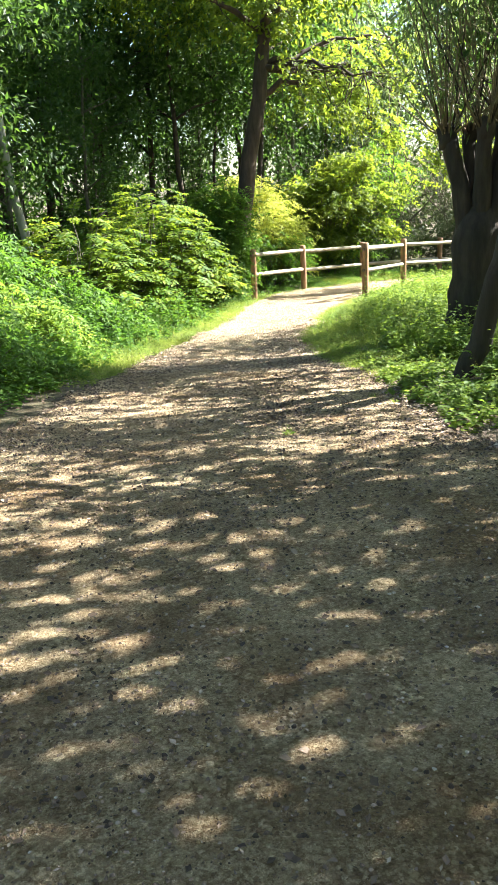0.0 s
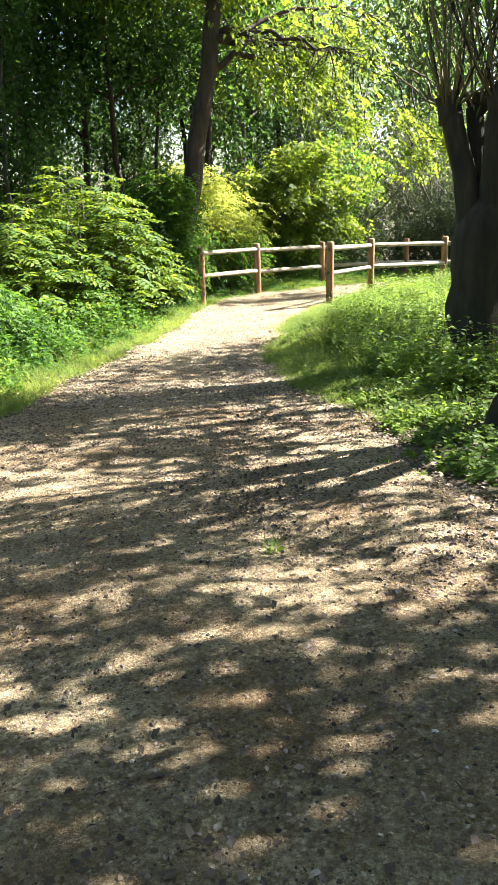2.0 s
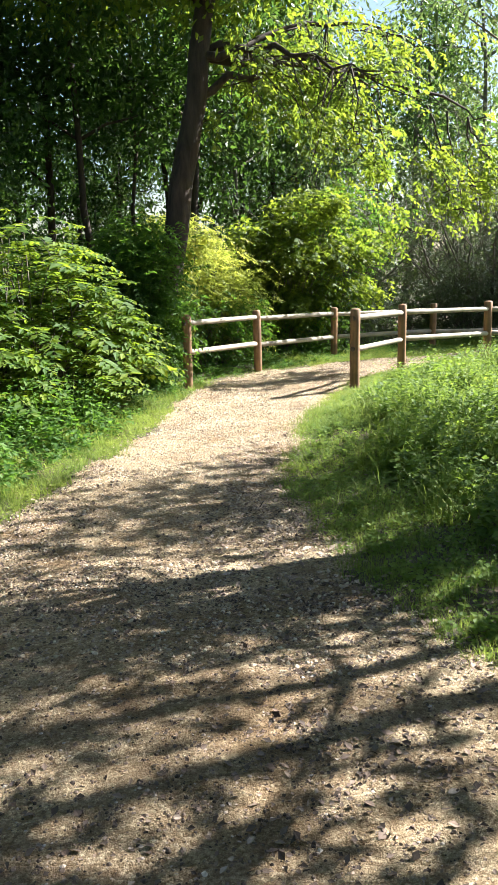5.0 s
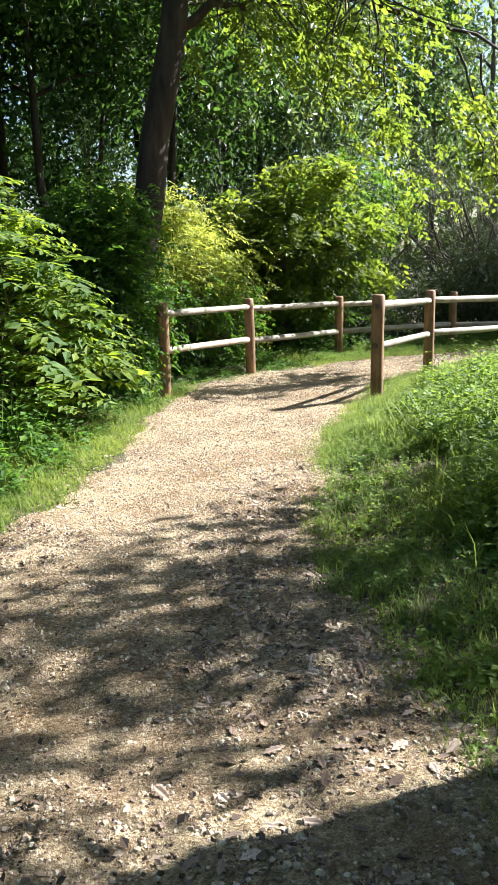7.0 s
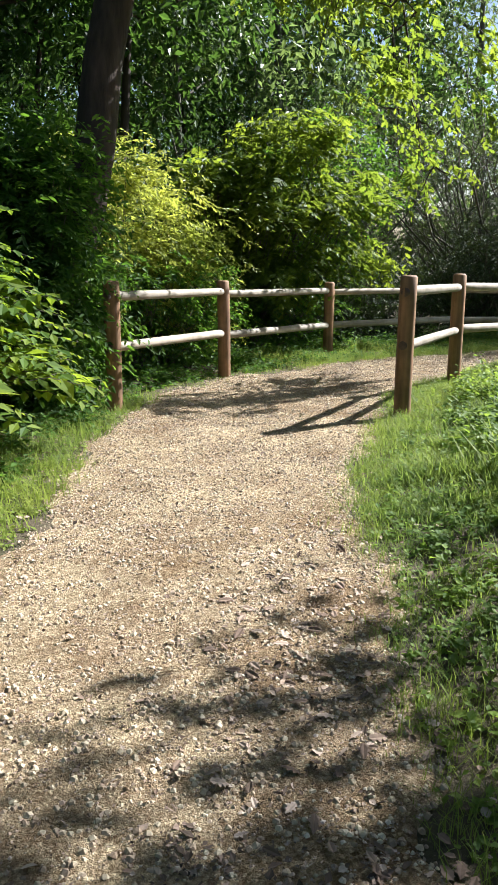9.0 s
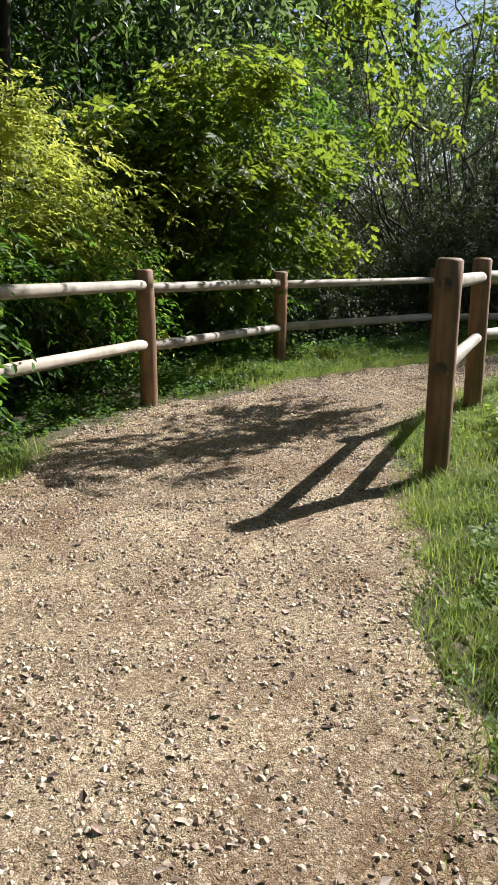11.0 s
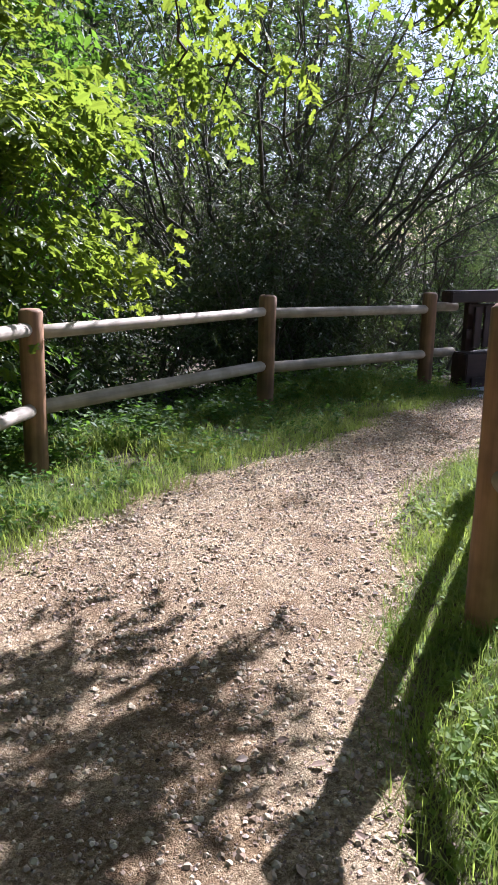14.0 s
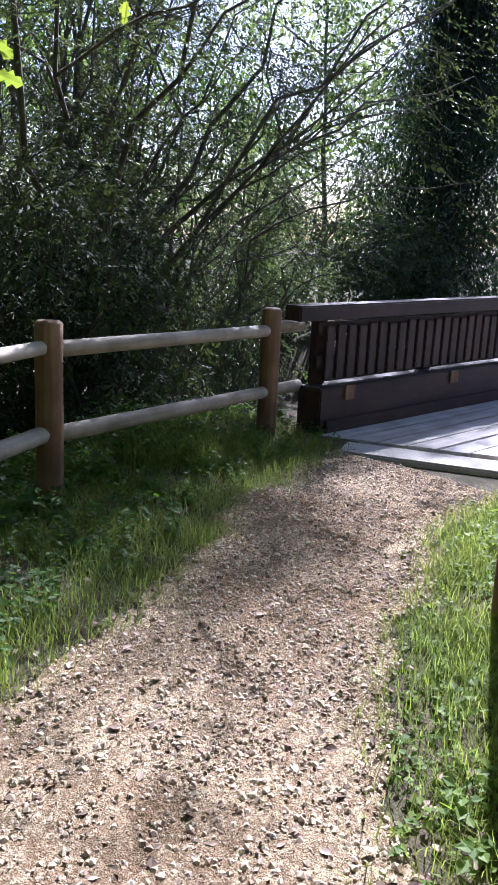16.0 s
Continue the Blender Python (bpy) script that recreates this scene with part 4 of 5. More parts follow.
shrub("broadleaf_shrub", "dark leafy shrub beside the footbridge", (15.6, 23.9), [((0, 0, 1.1), (1.5, 1.0, 1.1)), ((1.2, -0.5, 0.9), (0.9, 0.7, 0.9)), ((-0.4, -0.4, 1.8), (1.0, 0.8, 0.8))], 800, 26, 0.07, "slim", SALLOW_LEAF, width=2.2)
for k, (x, y, s) in enumerate(((5.2, 23.5, 1.1), (3.0, 22.0, 1.0), (0.8, 21.0, 1.1), (-1.5, 18.5, 1.0), (9.0, 27.5, 1.3), (13.5, 28.5, 1.4), (-3.5, 14.5, 1.0), (-0.6, 15.4, 0.9))):
    shrub("broadleaf_shrub", "dense green woodland shrub in half shade", (x, y), [((0, 0, 1.1 * s), (1.5 * s, 1.2 * s, 1.2 * s)), ((0.8 * s, -0.4, 0.7 * s), (1.0 * s, 0.9 * s, 0.8 * s)), ((-0.7 * s, 0.2, 1.7 * s), (0.9 * s, 0.9 * s, 0.9 * s))],
          430, 20, 0.12, "simple", BUSH_LEAF, group="woodland shrubs")


screen = shrub("woodland_shrub", "tall dense shrub closing the view under the trees", (-2.0, 30.5), [((0, 0, 1.5), (2.0, 1.6, 1.4)), ((1.0, -0.4, 1.0), (1.3, 1.2, 1.0)), ((-0.9, 0.2, 2.3), (1.3, 1.2, 1.1))], 420, 22, 0.16, "simple", BUSH_LEAF, group="shrubs under the trees", stems=6)
for k in range(17):
    placed(screen, -13.0 + k * 1.6, 31.5 + 3.0 * math.sin(k * 2.1) - (6.0 if k < 3 else 0.0), rng.uniform(0, 360), rng.uniform(0.8, 1.25))
for (x, y, s) in ((18.5, 29.5, 1.6), (22.0, 28.5, 1.7), (25.5, 28.0, 1.7), (28.5, 26.0, 1.6), (15.0, 31.0, 1.6), (11.0, 29.5, 1.5), (7.5, 28.0, 1.4), (27.0, 22.8, 1.3)):
    shrub("hedge_shrub", "dark dense hedge shrub beyond the stream", (x, y), [((0, 0, 1.0 * s), (1.6 * s, 1.1 * s, 1.0 * s)), ((0.9 * s, 0.2, 0.8 * s), (1.0 * s, 0.9 * s, 0.8 * s)), ((-0.8 * s, 0.2, 1.3 * s), (1.0 * s, 0.9 * s, 0.8 * s))],
          340, 16, 0.17, "simple", SALLOW_LEAF, group="far hedge shrubs", stems=4)
shrub("broadleaf_shrub", "dark green shrub hiding the foot of the oak", (5.8, 20.03), [((0.1, 0.05, 2.4), (0.6, 0.4, 0.4)), ((0, 0, 0.9), (0.85, 0.6, 0.9)), ((-0.6, 0.1, 1.7), (0.8, 0.6, 0.7)), ((0.25, 0.1, 1.9), (0.6, 0.4, 0.6)), ((0.3, 0.3, 1.2), (0.6, 0.4, 0.8))], 1250, 24, 0.09, "oval", BUSH_LEAF)
for k, (x, y, s) in enumerate(((-1.6, 8.4, 0.9), (-0.5, 10.6, 0.8), (-2.8, 11.0, 1.2), (0.5, 13.2, 0.75), (-1.3, 13.0, 1.1), (1.5, 15.4, 0.8), (-3.2, 8.8, 1.0))):
    shrub("bramble", "leafy green bramble and nettle thicket on the bank", (x, y), [((0, 0, 0.55 * s), (1.0 * s, 0.9 * s, 0.6 * s)), ((0.5 * s, -0.4, 0.4 * s), (0.8 * s, 0.7 * s, 0.45 * s)), ((-0.4 * s, 0.3, 0.95 * s), (0.6 * s, 0.6 * s, 0.5 * s))],
          260, 20, 0.1, "simple", NETTLE_LEAF if k % 3 == 0 else BUSH_LEAF, group="thickets on the bank")


def frond_shrub(at, label, fronds, spread, tall, length, mat=PINNATE_LEAF):
    """A shrub of long arching feather leaves."""
    x, y = at
    z = float(height(x, y))
    ob = thing("pinnate_shrub", (x, y, z), label, "shrub", "pinnate-leaved shrubs at the path's edge")
    stems, pos, way, face, size = [], [], [], [], []
    for k in range(fronds):
        a, rr = rng.uniform(0, 2 * np.pi), math.sqrt(rng.random())
        c = np.array((math.cos(a) * spread[0] * rr, math.sin(a) * spread[1] * rr, tall * (1 - 0.75 * rr * rr) * rng.uniform(0.45, 1.0)))
        d = unit(np.array((math.cos(a) + rng.normal() * 0.5, math.sin(a) + rng.normal() * 0.5, 0.45)))
        ln = length * rng.uniform(0.7, 1.2)
        s = np.linspace(0, 1, 9)[:, None]
        p = c + d * ln * s + np.array((0, 0, -0.4 * ln)) * s ** 2
        stems.append(tube(p[::4], [0.005, 0.004, 0.002], 3, 0, False))
        if k % 12 == 0:
            stems.append(tube(bent((rng.normal() * 0.2, rng.normal() * 0.2, -0.1), c, 5, -0.1, 0.03), np.linspace(0.02, 0.008, 5), 4, 0, False))
        t = unit(np.gradient(p, axis=0))
        side = unit(np.cross(t, (0, 0, 1)))
        up = np.cross(side, t)
        for sg in (-1, 1):
            pos.append(p[1:])
            way.append(unit(side[1:] * sg + t[1:] * 0.45 - np.array((0, 0, 0.15)) + rng.normal(size=(8, 3)) * 0.15))
            face.append(up[1:] + rng.normal(size=(8, 3)) * 0.25)
            size.append(0.26 * ln * np.sin(np.linspace(0.35, 2.8, 8)) ** 0.6 * rng.uniform(0.75, 1.2, 8))
    v, t = joined(stems)
    tagged(mesh_object("leaf_stalk_mass", v, t, GREY_BARK, ob), kind="stuff")
    leaf_part("fronds", scatter("slim", np.concatenate(pos), np.concatenate(way), np.concatenate(face), np.concatenate(size), 2.6), mat, ob, "feather-like pinnate leaves")
    return ob


frond_shrub((3.85, 18.65), "large shrub of arching feathery green leaves", 720, (1.55, 1.1), 2.9, 0.66)
frond_shrub((2.0, 17.6), "broad shrub of arching feathery green leaves", 460, (1.6, 1.1), 2.4, 0.7)
frond_shrub((4.9, 20.3), "feathery shrub hiding the foot of the oak trunk", 340, (0.8, 0.6), 2.7, 0.55)


def sallow(at, label, stems, reach, tall, clumps, name="sallow_bush", mat=SALLOW_LEAF):
    """A large many-stemmed willow bush with fanned thin stems and small leaves."""
    x, y = at
    z = float(height(x, y))
    ob = thing(name, (x, y, z), label, "tree", "many-stemmed willow bushes")
    ends, twigs = [], []
    for k in range(stems):
        a = rng.uniform(0, 2 * np.pi)
        s = rng.uniform(0.2, 1.1)
        e = np.array((math.cos(a) * reach * s, math.sin(a) * reach * s, tall * (1.05 - 0.4 * s) * rng.uniform(0.6, 1.05)))
        p = bent((math.cos(a) * 0.3, math.sin(a) * 0.3, -0.2), e, 10, -0.16 * reach * s, 0.09)
        limb(ob, p, rng.uniform(0.022, 0.05), 0.006, GREY_BARK, "stem", 6, 0.04)
        for b in range(2):
            i = rng.integers(2, 7)
            f = p[i] + unit(rng.normal(size=3) * (1, 1, 0.5) + (e / np.linalg.norm(e)) * 1.5) * rng.uniform(1.2, 2.4)
            fork = bent(p[i], f, 7, -0.1, 0.05)
            limb(ob, fork, 0.016, 0.005, GREY_BARK, "branch", 5, 0.04)
            p = np.concatenate([p, fork[1:]])
        for q in range(26):
            i = rng.integers(2, len(p))
            f = p[i] + unit(rng.normal(size=3) + (e / np.linalg.norm(e)) * 1.0 + (0, 0, -0.2)) * rng.uniform(0.35, 1.1)
            w = bent(p[i], f, 4, 0.06, 0.03)
            twigs.append(w)
            ends.append(w[1:])
    v, t = joined([tube(q, np.linspace(0.006, 0.002, 4), 3, 0, False) for q in twigs])
    tagged(mesh_object("twig_mass", v, t, GREY_BARK, ob), kind="stuff")
    c = np.concatenate(ends)
    c = c[rng.integers(0, len(c), clumps * 2)]
    leaf_part("crown", sprays("slim", c + rng.normal(size=c.shape) * 0.09, np.array((0.0, 0.0, tall * 0.3)), 0.3, 10, 0.058, 2.0, 0.3, 0.6), mat, ob, "small grey-green leaves against the sky")
    return ob


sallow((17.4, 25.3), "large many-stemmed willow bush against the sky", 58, 4.6, 7.5, 3500)
sallow((21.6, 25.0), "willow bush hanging towards the footbridge railing", 30, 3.2, 7.0, 3000, mat=WILLOW_LEAF)
leafy_tree("pale_willow", "tall pale willow beyond the stream", (32.0, 25.8), 10.0, 0.09, 3.3, 480, 15, 0, 0.2, "slim", WILLOW_LEAF, GREY_BARK, "tall pale willows", 0.12, 0.4, 9)
leafy_tree("pale_willow", "tall pale willow beyond the stream", (22.3, 31.0), 12.0, 0.16, 3.2, 340, 14, 0, 0.22, "slim", WILLOW_LEAF, GREY_BARK, "tall pale willows", 0.3, 0.4, 9)
sallow((18.2, 24.4), "dense willow bush at the end of the log fence", 20, 1.9, 4.8, 950)
sallow((24.2, 26.2), "airy willow bush beyond the stream", 20, 3.0, 5.0, 1000)
sallow((14.2, 28.6), "many-stemmed willow bush in the hedge", 26, 3.4, 6.5, 1500)


def conifer(at, tall, wide, label):
    x, y = at
    z = float(height(x, y))
    ob = thing("conifer", (x, y, z), label, "tree", "dark conifers beyond the bridge")
    limb(ob, bent((0, 0, -0.3), (0, 0, tall), 8), 0.25, 0.03, OAK_BARK, "trunk", 8)
    pos = []
    for k in range(150):
        s = k / 150
        a = k * 2.4
        ln = wide * (1.02 - s) * rng.uniform(0.75, 1.1)
        b = np.array((0, 0, 0.4 + s * (tall - 0.6)))
        e = b + np.array((math.cos(a) * ln, math.sin(a) * ln, -0.28 * ln))
        q = np.linspace(0.15, 1, 9)[:, None]
        pos.append(b + (e - b) * q + rng.normal(size=(9, 3)) * 0.06)
    c = np.concatenate(pos)
    tagged(leaf_part("needle_foliage", clump_leaves("slim", c, 0.5, 64, 0.17, 1.3, 1.2), NEEDLE, ob, "dark drooping needle boughs"), kind="stuff")
    return ob


conifer((31.5, 22.5), 11.0, 3.4, "tall dark conifer beyond the footbridge")
conifer((36.5, 18.5), 12.0, 3.2, "tall dark conifer beyond the footbridge")

# ---- low plants, grass and litter ----


def uneven(spots):
    """Plants stay low at the path's edge and grow in taller and lower drifts."""
    x, y = spots[:, 0], spots[:, 1]
    d = np.maximum(edge_distance(x, y, LEFT_EDGE), -edge_distance(x, y, RIGHT_EDGE))
    drift = 0.85 + 0.42 * np.sin(x * 1.7 + 1.4 * np.sin(y * 0.9)) * np.sin(y * 1.5 + x * 0.4) + 0.2 * np.sin(x * 4.1 + y * 3.3)
    return np.clip(0.45 + 0.5 * d, 0.4, 1.0) * np.clip(drift, 0.4, 1.35)


def nettles(name, label, spots, tall, mat, size=0.085, pairs=7, shape="oval"):
    """Upright leafy stems standing on the ground; one joined mass."""
    n = len(spots)
    h = tall * rng.uniform(0.5, 1.15, n) * uneven(spots)
    base = np.concatenate([spots, height(spots[:, 0], spots[:, 1])[:, None]], -1)
    lean = rng.normal(size=(n, 2)) * 0.18
    pos, way, face, sz = [], [], [], []
    for k in range(pairs):
        s = (k + 0.7) / pairs
        c = base + np.concatenate([lean * (s * h)[:, None], (h * s)[:, None]], -1)
        a = rng.uniform(0, 2 * np.pi, n) if k % 2 == 0 else a + np.pi / 2
        for sg in (0, np.pi):
            d = np.stack([np.cos(a + sg), np.sin(a + sg), np.full(n, -0.25 + 0.5 * (s > 0.85))], -1)
            pos.append(c + rng.normal(size=c.shape) * 0.012)
            way.append(unit(d + rng.normal(size=d.shape) * 0.2))
            face.append(np.tile((0.0, 0.0, 1.0), (n, 1)) + rng.normal(size=c.shape) * 0.25)
            sz.append(size * rng.uniform(0.7, 1.25, n) * (1.15 - 0.5 * s))
    stem = scatter("blade", base - (0, 0, 0.03), np.concatenate([lean, np.ones((n, 1))], -1), rng.normal(size=base.shape), h + 0.03, 0.35)
    v, t = joined([stem, scatter(shape, np.concatenate(pos), np.concatenate(way), np.concatenate(face), np.concatenate(sz), 1.5)])
    return tagged(mesh_object(name, v, t, mat), label, "undergrowth", kind="stuff")


def beside(edge, n, lo, hi, y0, y1, power=1.0, side=1):
    """Random places beside a path edge, between two distances from it, with y between y0 and y1."""
    line = along_edge(edge, 400)
    d = unit(np.gradient(line, axis=0))
    nrm = np.stack([-d[:, 1], d[:, 0]], -1) * side
    ok = np.where((line[:, 1] >= y0) & (line[:, 1] <= y1))[0]
    k = rng.choice(ok, n)
    r = lo + (hi - lo) * rng.random(n) ** power
    p = line[k] + nrm[k] * r[:, None] + d[k] * rng.uniform(-0.15, 0.15, n)[:, None]
    dl, dr = edge_distance(p[:, 0], p[:, 1], LEFT_EDGE), -edge_distance(p[:, 0], p[:, 1], RIGHT_EDGE)
    clear = (np.hypot(p[:, 0] - 4.97, p[:, 1] - 7.6) > 0.3) & (np.hypot(p[:, 0] - 7.0, p[:, 1] - 10.7) > 0.5)
    return p[((dl if side > 0 else dr) > lo - 0.02) & clear]


def grass(name, label, spots, tall, per=9, spread=0.06, mat=None):
    x, y = spots[:, 0], spots[:, 1]
    bare = np.sin(x * 2.9 + 1.6 * np.sin(y * 2.1)) * np.sin(y * 3.3 + 1.2 * np.sin(x * 1.7)) + 0.5 * np.sin(x * 7.1 + y * 5.3)
    spots = spots[rng.random(len(spots)) < np.clip(0.9 + 0.5 * bare, 0.3, 1.0)]
    c = np.repeat(spots, per, axis=0) + rng.normal(size=(len(spots) * per, 2)) * spread
    n = len(c)
    base = np.concatenate([c, height(c[:, 0], c[:, 1])[:, None] - 0.01], -1)
    a = rng.uniform(0, 2 * np.pi, n)
    t = rng.uniform(0.2, 1.5, n)
    way = np.stack([np.cos(a) * t, np.sin(a) * t, np.ones(n)], -1)
    face = np.stack([-np.cos(a), -np.sin(a), t + 0.3], -1)
    v, tr = scatter("blade", base, way, face, tall * rng.uniform(0.4, 1.25, n) * np.clip(uneven(c) * 1.2, 0.7, 1.2), 0.85)
    return tagged(mesh_object(name, v, tr, mat or GRASS_LEAF), label, "grass", kind="stuff")


# sunny verge: nettles round the willows, grass at the edge
nettles("nettles", "fresh green nettles and weeds round the willows", beside(RIGHT_EDGE, 4300, 0.9, 4.8, 5.5, 18.0, 0.9, -1), 0.52, NETTLE_LEAF, 0.085, 7, "simple")
nettles("weeds", "low broad-leaved weeds along the sunny verge", beside(RIGHT_EDGE, 2200, 0.1, 1.6, 6.5, 20.3, 1.2, -1), 0.17, NETTLE_LEAF, 0.055, 4, "simple")
nettles("weeds", "tall weeds behind the log fence", beside(RIGHT_EDGE, 1500, 0.6, 4.0, 16.5, 20.4, 1.0, -1), 0.45, NETTLE_LEAF, 0.075)
grass("grass", "sunlit grass along the verge", beside(RIGHT_EDGE, 5200, -0.08, 0.9, 8.5, 20.4, 1.3, -1), 0.15, 11)
grass("grass", "lush bright grass round the fence posts", beside(RIGHT_EDGE, 5200, 0.0, 1.4, 15.5, 20.4, 1.1, -1), 0.18, 11)
grass("grass", "sparse short grass creeping onto the path edge", beside(RIGHT_EDGE, 520, -0.3, 0.25, 8.0, 20.4, 0.7, -1), 0.1, 8)
grass("grass", "tall grass beyond the verge", beside(RIGHT_EDGE, 1300, 0.8, 5.0, 11.0, 20.4, 1.0, -1), 0.42)
nettles("clover", "low green clover and seedlings between the grass", beside(RIGHT_EDGE, 4600, -0.05, 1.5, 8.0, 20.4, 1.2, -1), 0.11, NETTLE_LEAF, 0.042, 2, "simple")
nettles("weeds", "broad-leaved weeds at the foot of the leaning willow", beside(RIGHT_EDGE, 900, 0.0, 2.2, 4.6, 9.5, 1.0, -1), 0.22, NETTLE_LEAF, 0.085, 5, "simple")
# shady side: ivy, nettles and grass
nettles("undergrowth", "dense green nettles and ivy on the shady bank", beside(LEFT_EDGE, 5200, 0.5, 6.5, 4.5, 17.5, 0.8), 0.75, BUSH_LEAF, 0.1, 7, "simple")
nettles("ivy", "low dark ivy and weeds at the foot of the bank", beside(LEFT_EDGE, 2600, 0.3, 2.2, 5.0, 19.5), 0.28, BUSH_LEAF, 0.09, 4, "simple")
nettles("ivy", "ivy and weeds under the log fence", beside(LEFT_EDGE, 1300, 0.8, 2.6, 18.5, 21.6), 0.3, BUSH_LEAF, 0.09, 4, "simple")
nettles("weeds", "low ground weeds in the shaded grass before the fence", beside(LEFT_EDGE, 2400, 0.1, 1.8, 18.8, 21.7), 0.2, BUSH_LEAF, 0.06, 4, "simple")
nettles("clover", "low green seedlings in the shaded grass", beside(LEFT_EDGE, 5000, -0.05, 1.6, 10.0, 19.8, 1.1), 0.1, GRASS_LEAF, 0.045, 2, "simple")
grass("grass", "bright tall grass tufts at the path edge", beside(LEFT_EDGE, 3200, -0.05, 1.3, 10.5, 20.0, 1.2), 0.2, 11)
grass("grass", "short sunlit grass strip at the bend before the fence", beside(LEFT_EDGE, 3600, -0.1, 1.5, 18.6, 21.3), 0.085, 8)
grass("grass", "shaded grass strip before the fence", beside(LEFT_EDGE, 5600, -0.1, 1.6, 21.25, 21.7), 0.17, 10)
grass("grass", "sparse grass on the path edge", beside(LEFT_EDGE, 500, -0.25, 0.3, 9.0, 21.7), 0.12, 7)
wood_spots = np.stack([rng.uniform(-14, 18, 9000), rng.uniform(14, 42, 9000)], -1)
wood_spots = wood_spots[edge_distance(wood_spots[:, 0], wood_spots[:, 1], LEFT_EDGE) > 2.4][:5200]
nettles("woodland_floor", "green herb layer under the woodland trees", wood_spots, 0.55, FOREST_LEAF, 0.14, 5, "simple")


def on_path(n, s0, s1, w0=0.0, w1=1.0):
    xy = path_point(rng.uniform(s0, s1, n), rng.uniform(w0, w1, n))
    return np.concatenate([xy, path_z(xy)[:, None]], -1)


def strewn(name, label, shape, at, size, mat, tilt, width=1.0, kind="stuff", category="litter", sink=0.0):
    n = len(at)
    a = rng.uniform(0, 2 * np.pi, n)
    way = np.stack([np.cos(a), np.sin(a), rng.normal(size=n) * tilt], -1)
    face = np.stack([rng.normal(size=n) * tilt, rng.normal(size=n) * tilt, np.ones(n)], -1)
    v, t = scatter(shape, at + (0, 0, -sink), way, face, size, width)
    return tagged(mesh_object(name, v, t, mat), label, category, kind=kind)


N = 15000
strewn("gravel", "small pale angular gravel trodden into the path", "stone", on_path(N, 0.3, 1.0), 0.008 + 0.018 * rng.random(N) ** 3, STONES, 0.15, category="gravel", sink=0.001)


def patchy(at, keep):
    """Thins out a scatter so that it lies in drifts."""
    x, y = at[:, 0], at[:, 1]
    w = 0.5 + 0.25 * np.sin(x * 2.7 + 1.3 * np.sin(y * 1.1)) + 0.25 * np.sin(y * 3.1 + 1.7 * np.sin(x * 1.6))
    return at[rng.random(len(at)) < keep + (1 - keep) * w ** 2]


chips = patchy(on_path(120000, 0.26, 1.0), 0.45) + (0, 0, 0.002)
strewn("leaf_litter", "dry brown leaf crumbs and bark chips trodden over the path", "simple", chips, 0.006 + 0.016 * rng.random(len(chips)) ** 2, LITTER, 0.5, 1.5)
clods = patchy(on_path(84000, 0.55, 1.0), 0.5)
strewn("gravel", "crumbly brown clods and stones loose on the sunny path", "clod", clods, 0.007 + 0.026 * rng.random(len(clods)) ** 3, CLODS, 0.35, category="gravel", sink=0.001)
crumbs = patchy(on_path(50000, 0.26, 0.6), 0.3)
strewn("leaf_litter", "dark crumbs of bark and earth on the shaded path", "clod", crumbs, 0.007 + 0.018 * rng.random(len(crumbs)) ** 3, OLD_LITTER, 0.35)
old = np.concatenate([patchy(on_path(26000, 0.26, 0.62), 0.15), patchy(on_path(12000, 0.3, 0.66, 0.0, 0.3), 0.3), patchy(on_path(16000, 0.3, 0.66, 0.62, 1.0), 0.3)]) + (0, 0, 0.002)
strewn("leaf_litter", "dark damp leaf litter in the shaded stretch", "simple", old, 0.014 + 0.03 * rng.random(len(old)) ** 2, OLD_LITTER, 0.4, 1.5)
flakes = patchy(on_path(8000, 0.26, 1.0), 0.2) + (0, 0, 0.001)
strewn("leaf_litter", "dry brown leaf fragments strewn over the path", "simple", flakes, 0.018 + 0.024 * rng.random(len(flakes)) ** 2, LITTER, 0.35, 1.4)
strewn("leaf_litter", "curled dry brown leaves on the path", "oval", on_path(1100, 0.28, 1.0) + (0, 0, 0.002), rng.uniform(0.025, 0.05, 1100), LITTER, 0.25, 1.5)
strewn("leaf_litter", "fallen lobed brown leaves along the sunny edge", "oak", on_path(480, 0.58, 0.72, 0.62, 1.0) + (0, 0, 0.004), rng.uniform(0.045, 0.08, 480), LITTER, 0.25)
e1, e2 = beside(LEFT_EDGE, 4000, -0.3, 1.5, 4, 21.6), np.concatenate([beside(RIGHT_EDGE, 3000, -0.3, 1.5, 3, 20.3, 1.0, -1), beside(RIGHT_EDGE, 5000, -0.2, 2.5, 3, 9.5, 1.3, -1)])
e = np.concatenate([e1, e2])
strewn("leaf_litter", "dry leaves gathered along the path edges", "oval", np.concatenate([e, height(e[:, 0], e[:, 1])[:, None] + 0.02], -1), rng.uniform(0.02, 0.05, len(e)), LITTER, 0.25, 1.5)


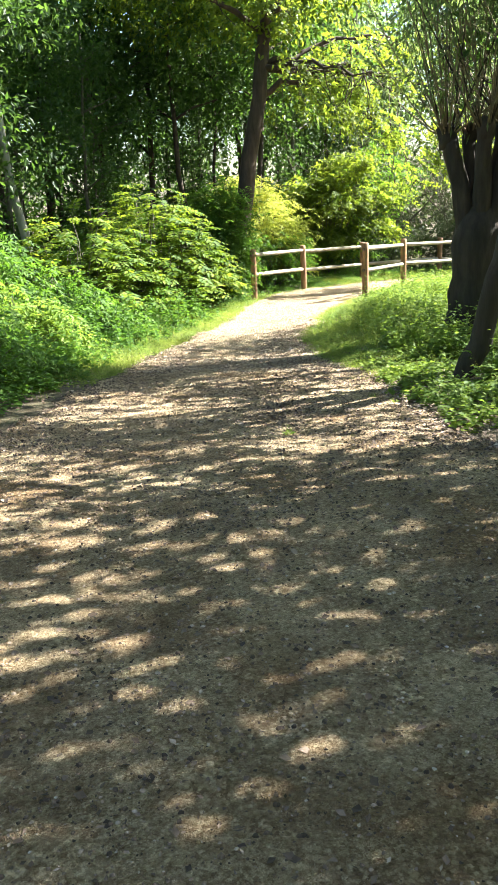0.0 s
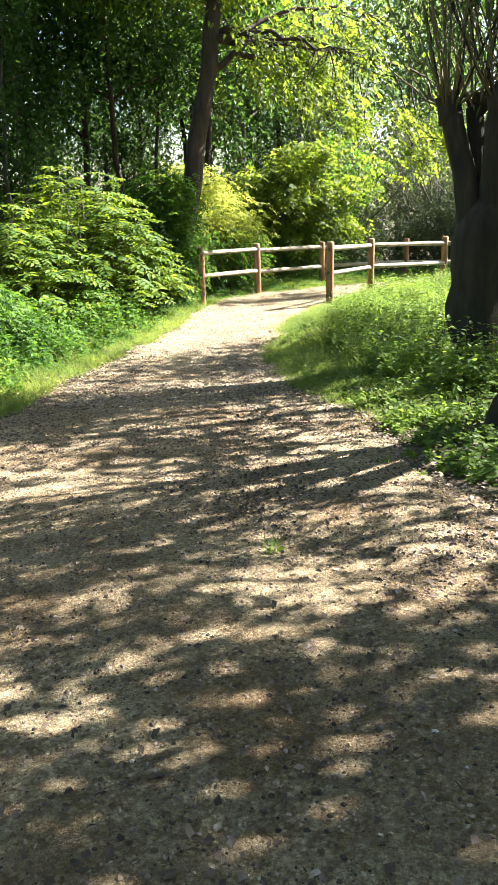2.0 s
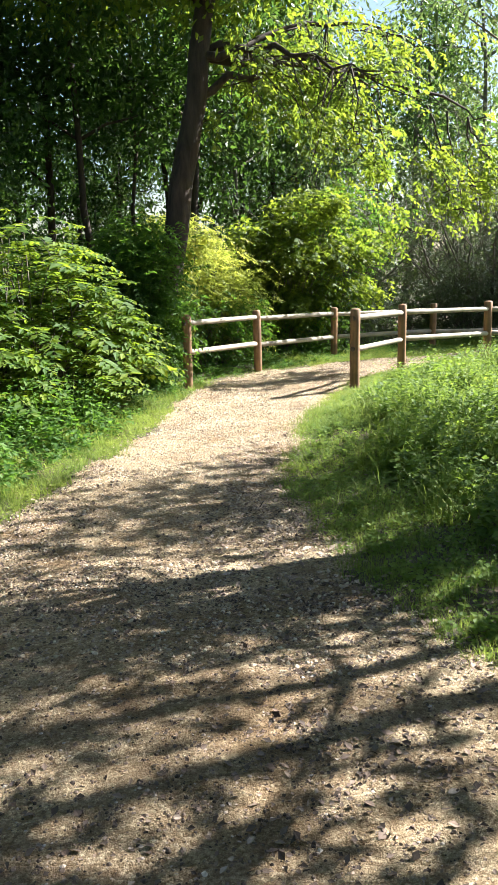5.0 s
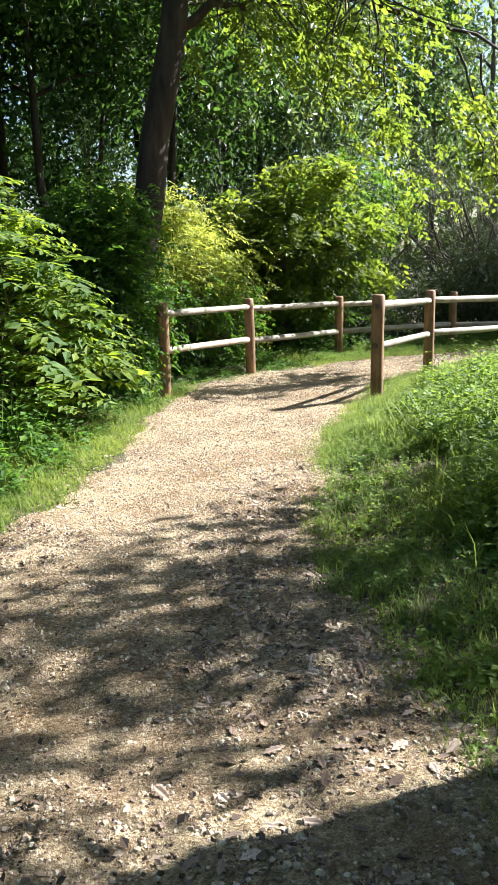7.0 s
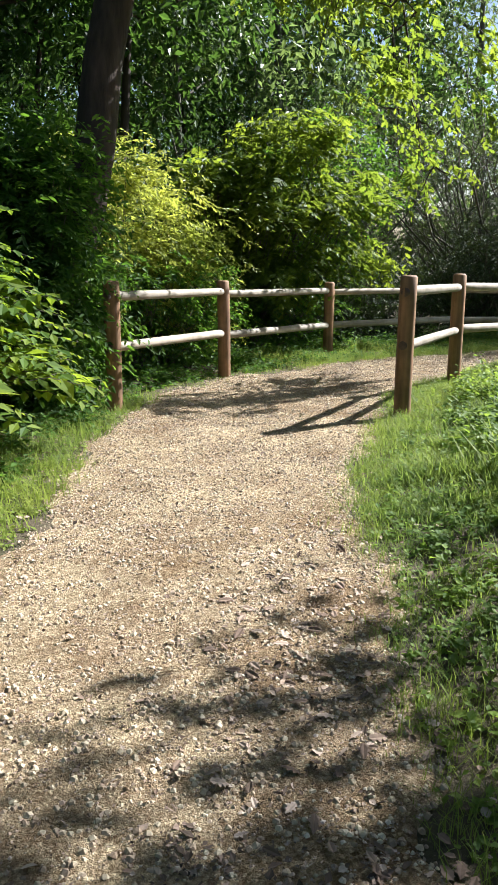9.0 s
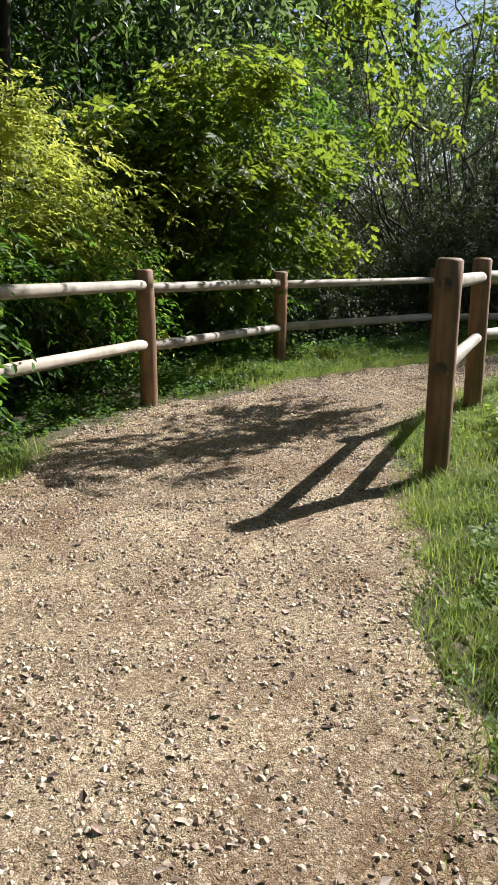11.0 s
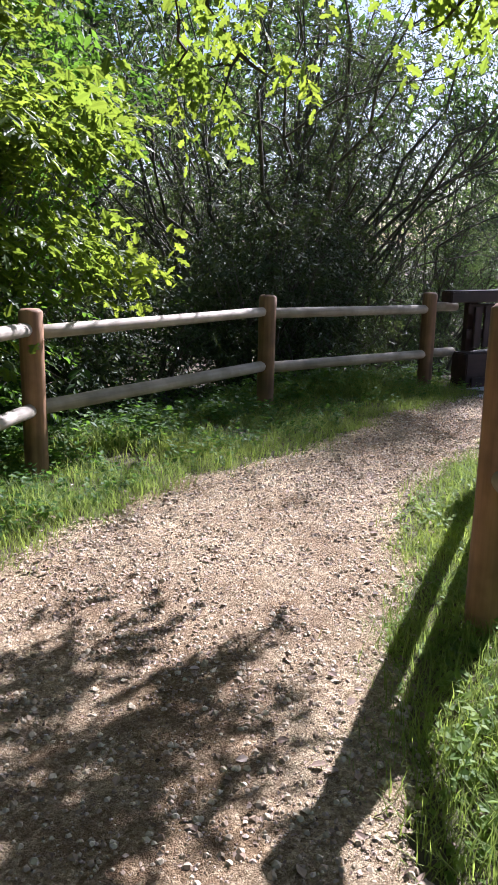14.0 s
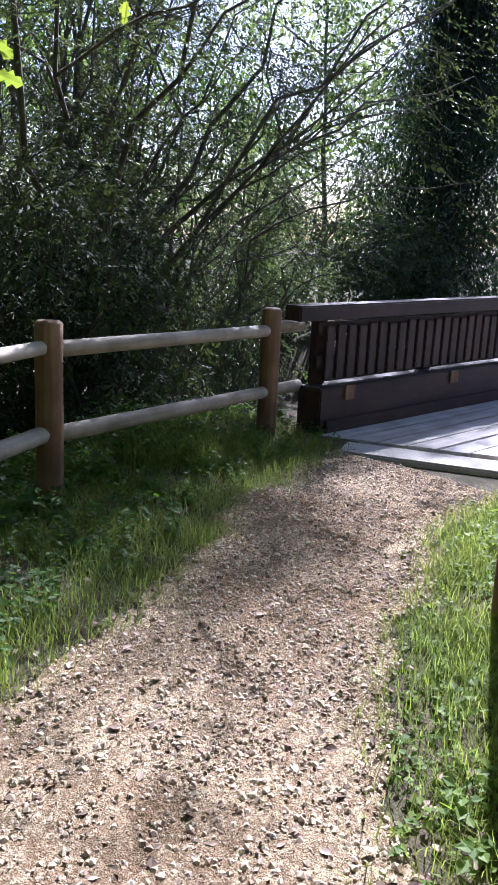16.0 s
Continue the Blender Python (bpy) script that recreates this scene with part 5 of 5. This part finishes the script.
def tuft(x, y, blades, tall, label):
    """A small plant rooted in the trodden path."""
    ob = thing("grass_tuft", (x, y, float(path_z(np.array((x, y))))), label, "grass", "small plants on the path")
    a = rng.uniform(0, 2 * np.pi, blades)
    t = rng.uniform(0.3, 1.3, blades)
    way = np.stack([np.cos(a) * t, np.sin(a) * t, np.ones(blades)], -1)
    face = np.stack([-np.cos(a), -np.sin(a), t + 0.3], -1)
    base = np.concatenate([rng.normal(size=(blades, 2)) * 0.02, np.full((blades, 1), -0.008)], -1)
    v, tr = scatter("blade", base, way, face, tall * rng.uniform(0.5, 1.2, blades), 1.4)
    mesh_object("blade_tuft", v, tr, GRASS_LEAF, ob)
    v, tr = scatter("oval", base[::3], way[::3] * (1, 1, 0.4), np.array((0, 0, 1.0)) + rng.normal(size=base[::3].shape) * 0.2, tall * rng.uniform(0.4, 0.8, len(base[::3])), 1.3)
    mesh_object("leaf_rosette", v, tr, NETTLE_LEAF, ob)
    return ob


for x, y, n, tall in ((2.22, 5.9, 22, 0.09), (3.82, 7.2, 26, 0.11), (3.6, 7.15, 16, 0.08), (3.63, 6.78, 14, 0.07), (13.66, 20.42, 18, 0.07)):
    tuft(x, y, n, tall, "small green grass tuft growing in the trodden path")


def stick(x, y, turn, length, r):
    ob = thing("fallen_twig", (x, y, float(path_z(np.array((x, y)))) + r * 0.6), "thin dry brown twig lying on the path", "twig", "fallen twigs on the path")
    way = np.array((math.cos(turn), math.sin(turn), 0.0))
    side = np.array((-way[1], way[0], 0.0))
    main = bent(-way * length / 2, way * length / 2, 6, 0, r * 1.5)
    limb(ob, main, r, r * 0.45, OAK_BARK, "stem", 6, 0.08)
    limb(ob, bent(main[3], main[3] + (way + side) * length * 0.22, 4, 0, r), r * 0.5, r * 0.25, OAK_BARK, "side_shoot", 5, 0.08)
    return ob


for x, y, turn, length, r in ((4.8, 12.74, 0.9, 0.3, 0.008), (2.1, 5.37, 1.2, 0.16, 0.004), (3.38, 10.99, 0.4, 0.12, 0.006), (4.55, 10.69, 0.7, 0.2, 0.006), (4.33, 12.78, 2.0, 0.1, 0.005), (7.31, 18.45, 0.3, 0.12, 0.005)):
    stick(x, y, turn, length, r)
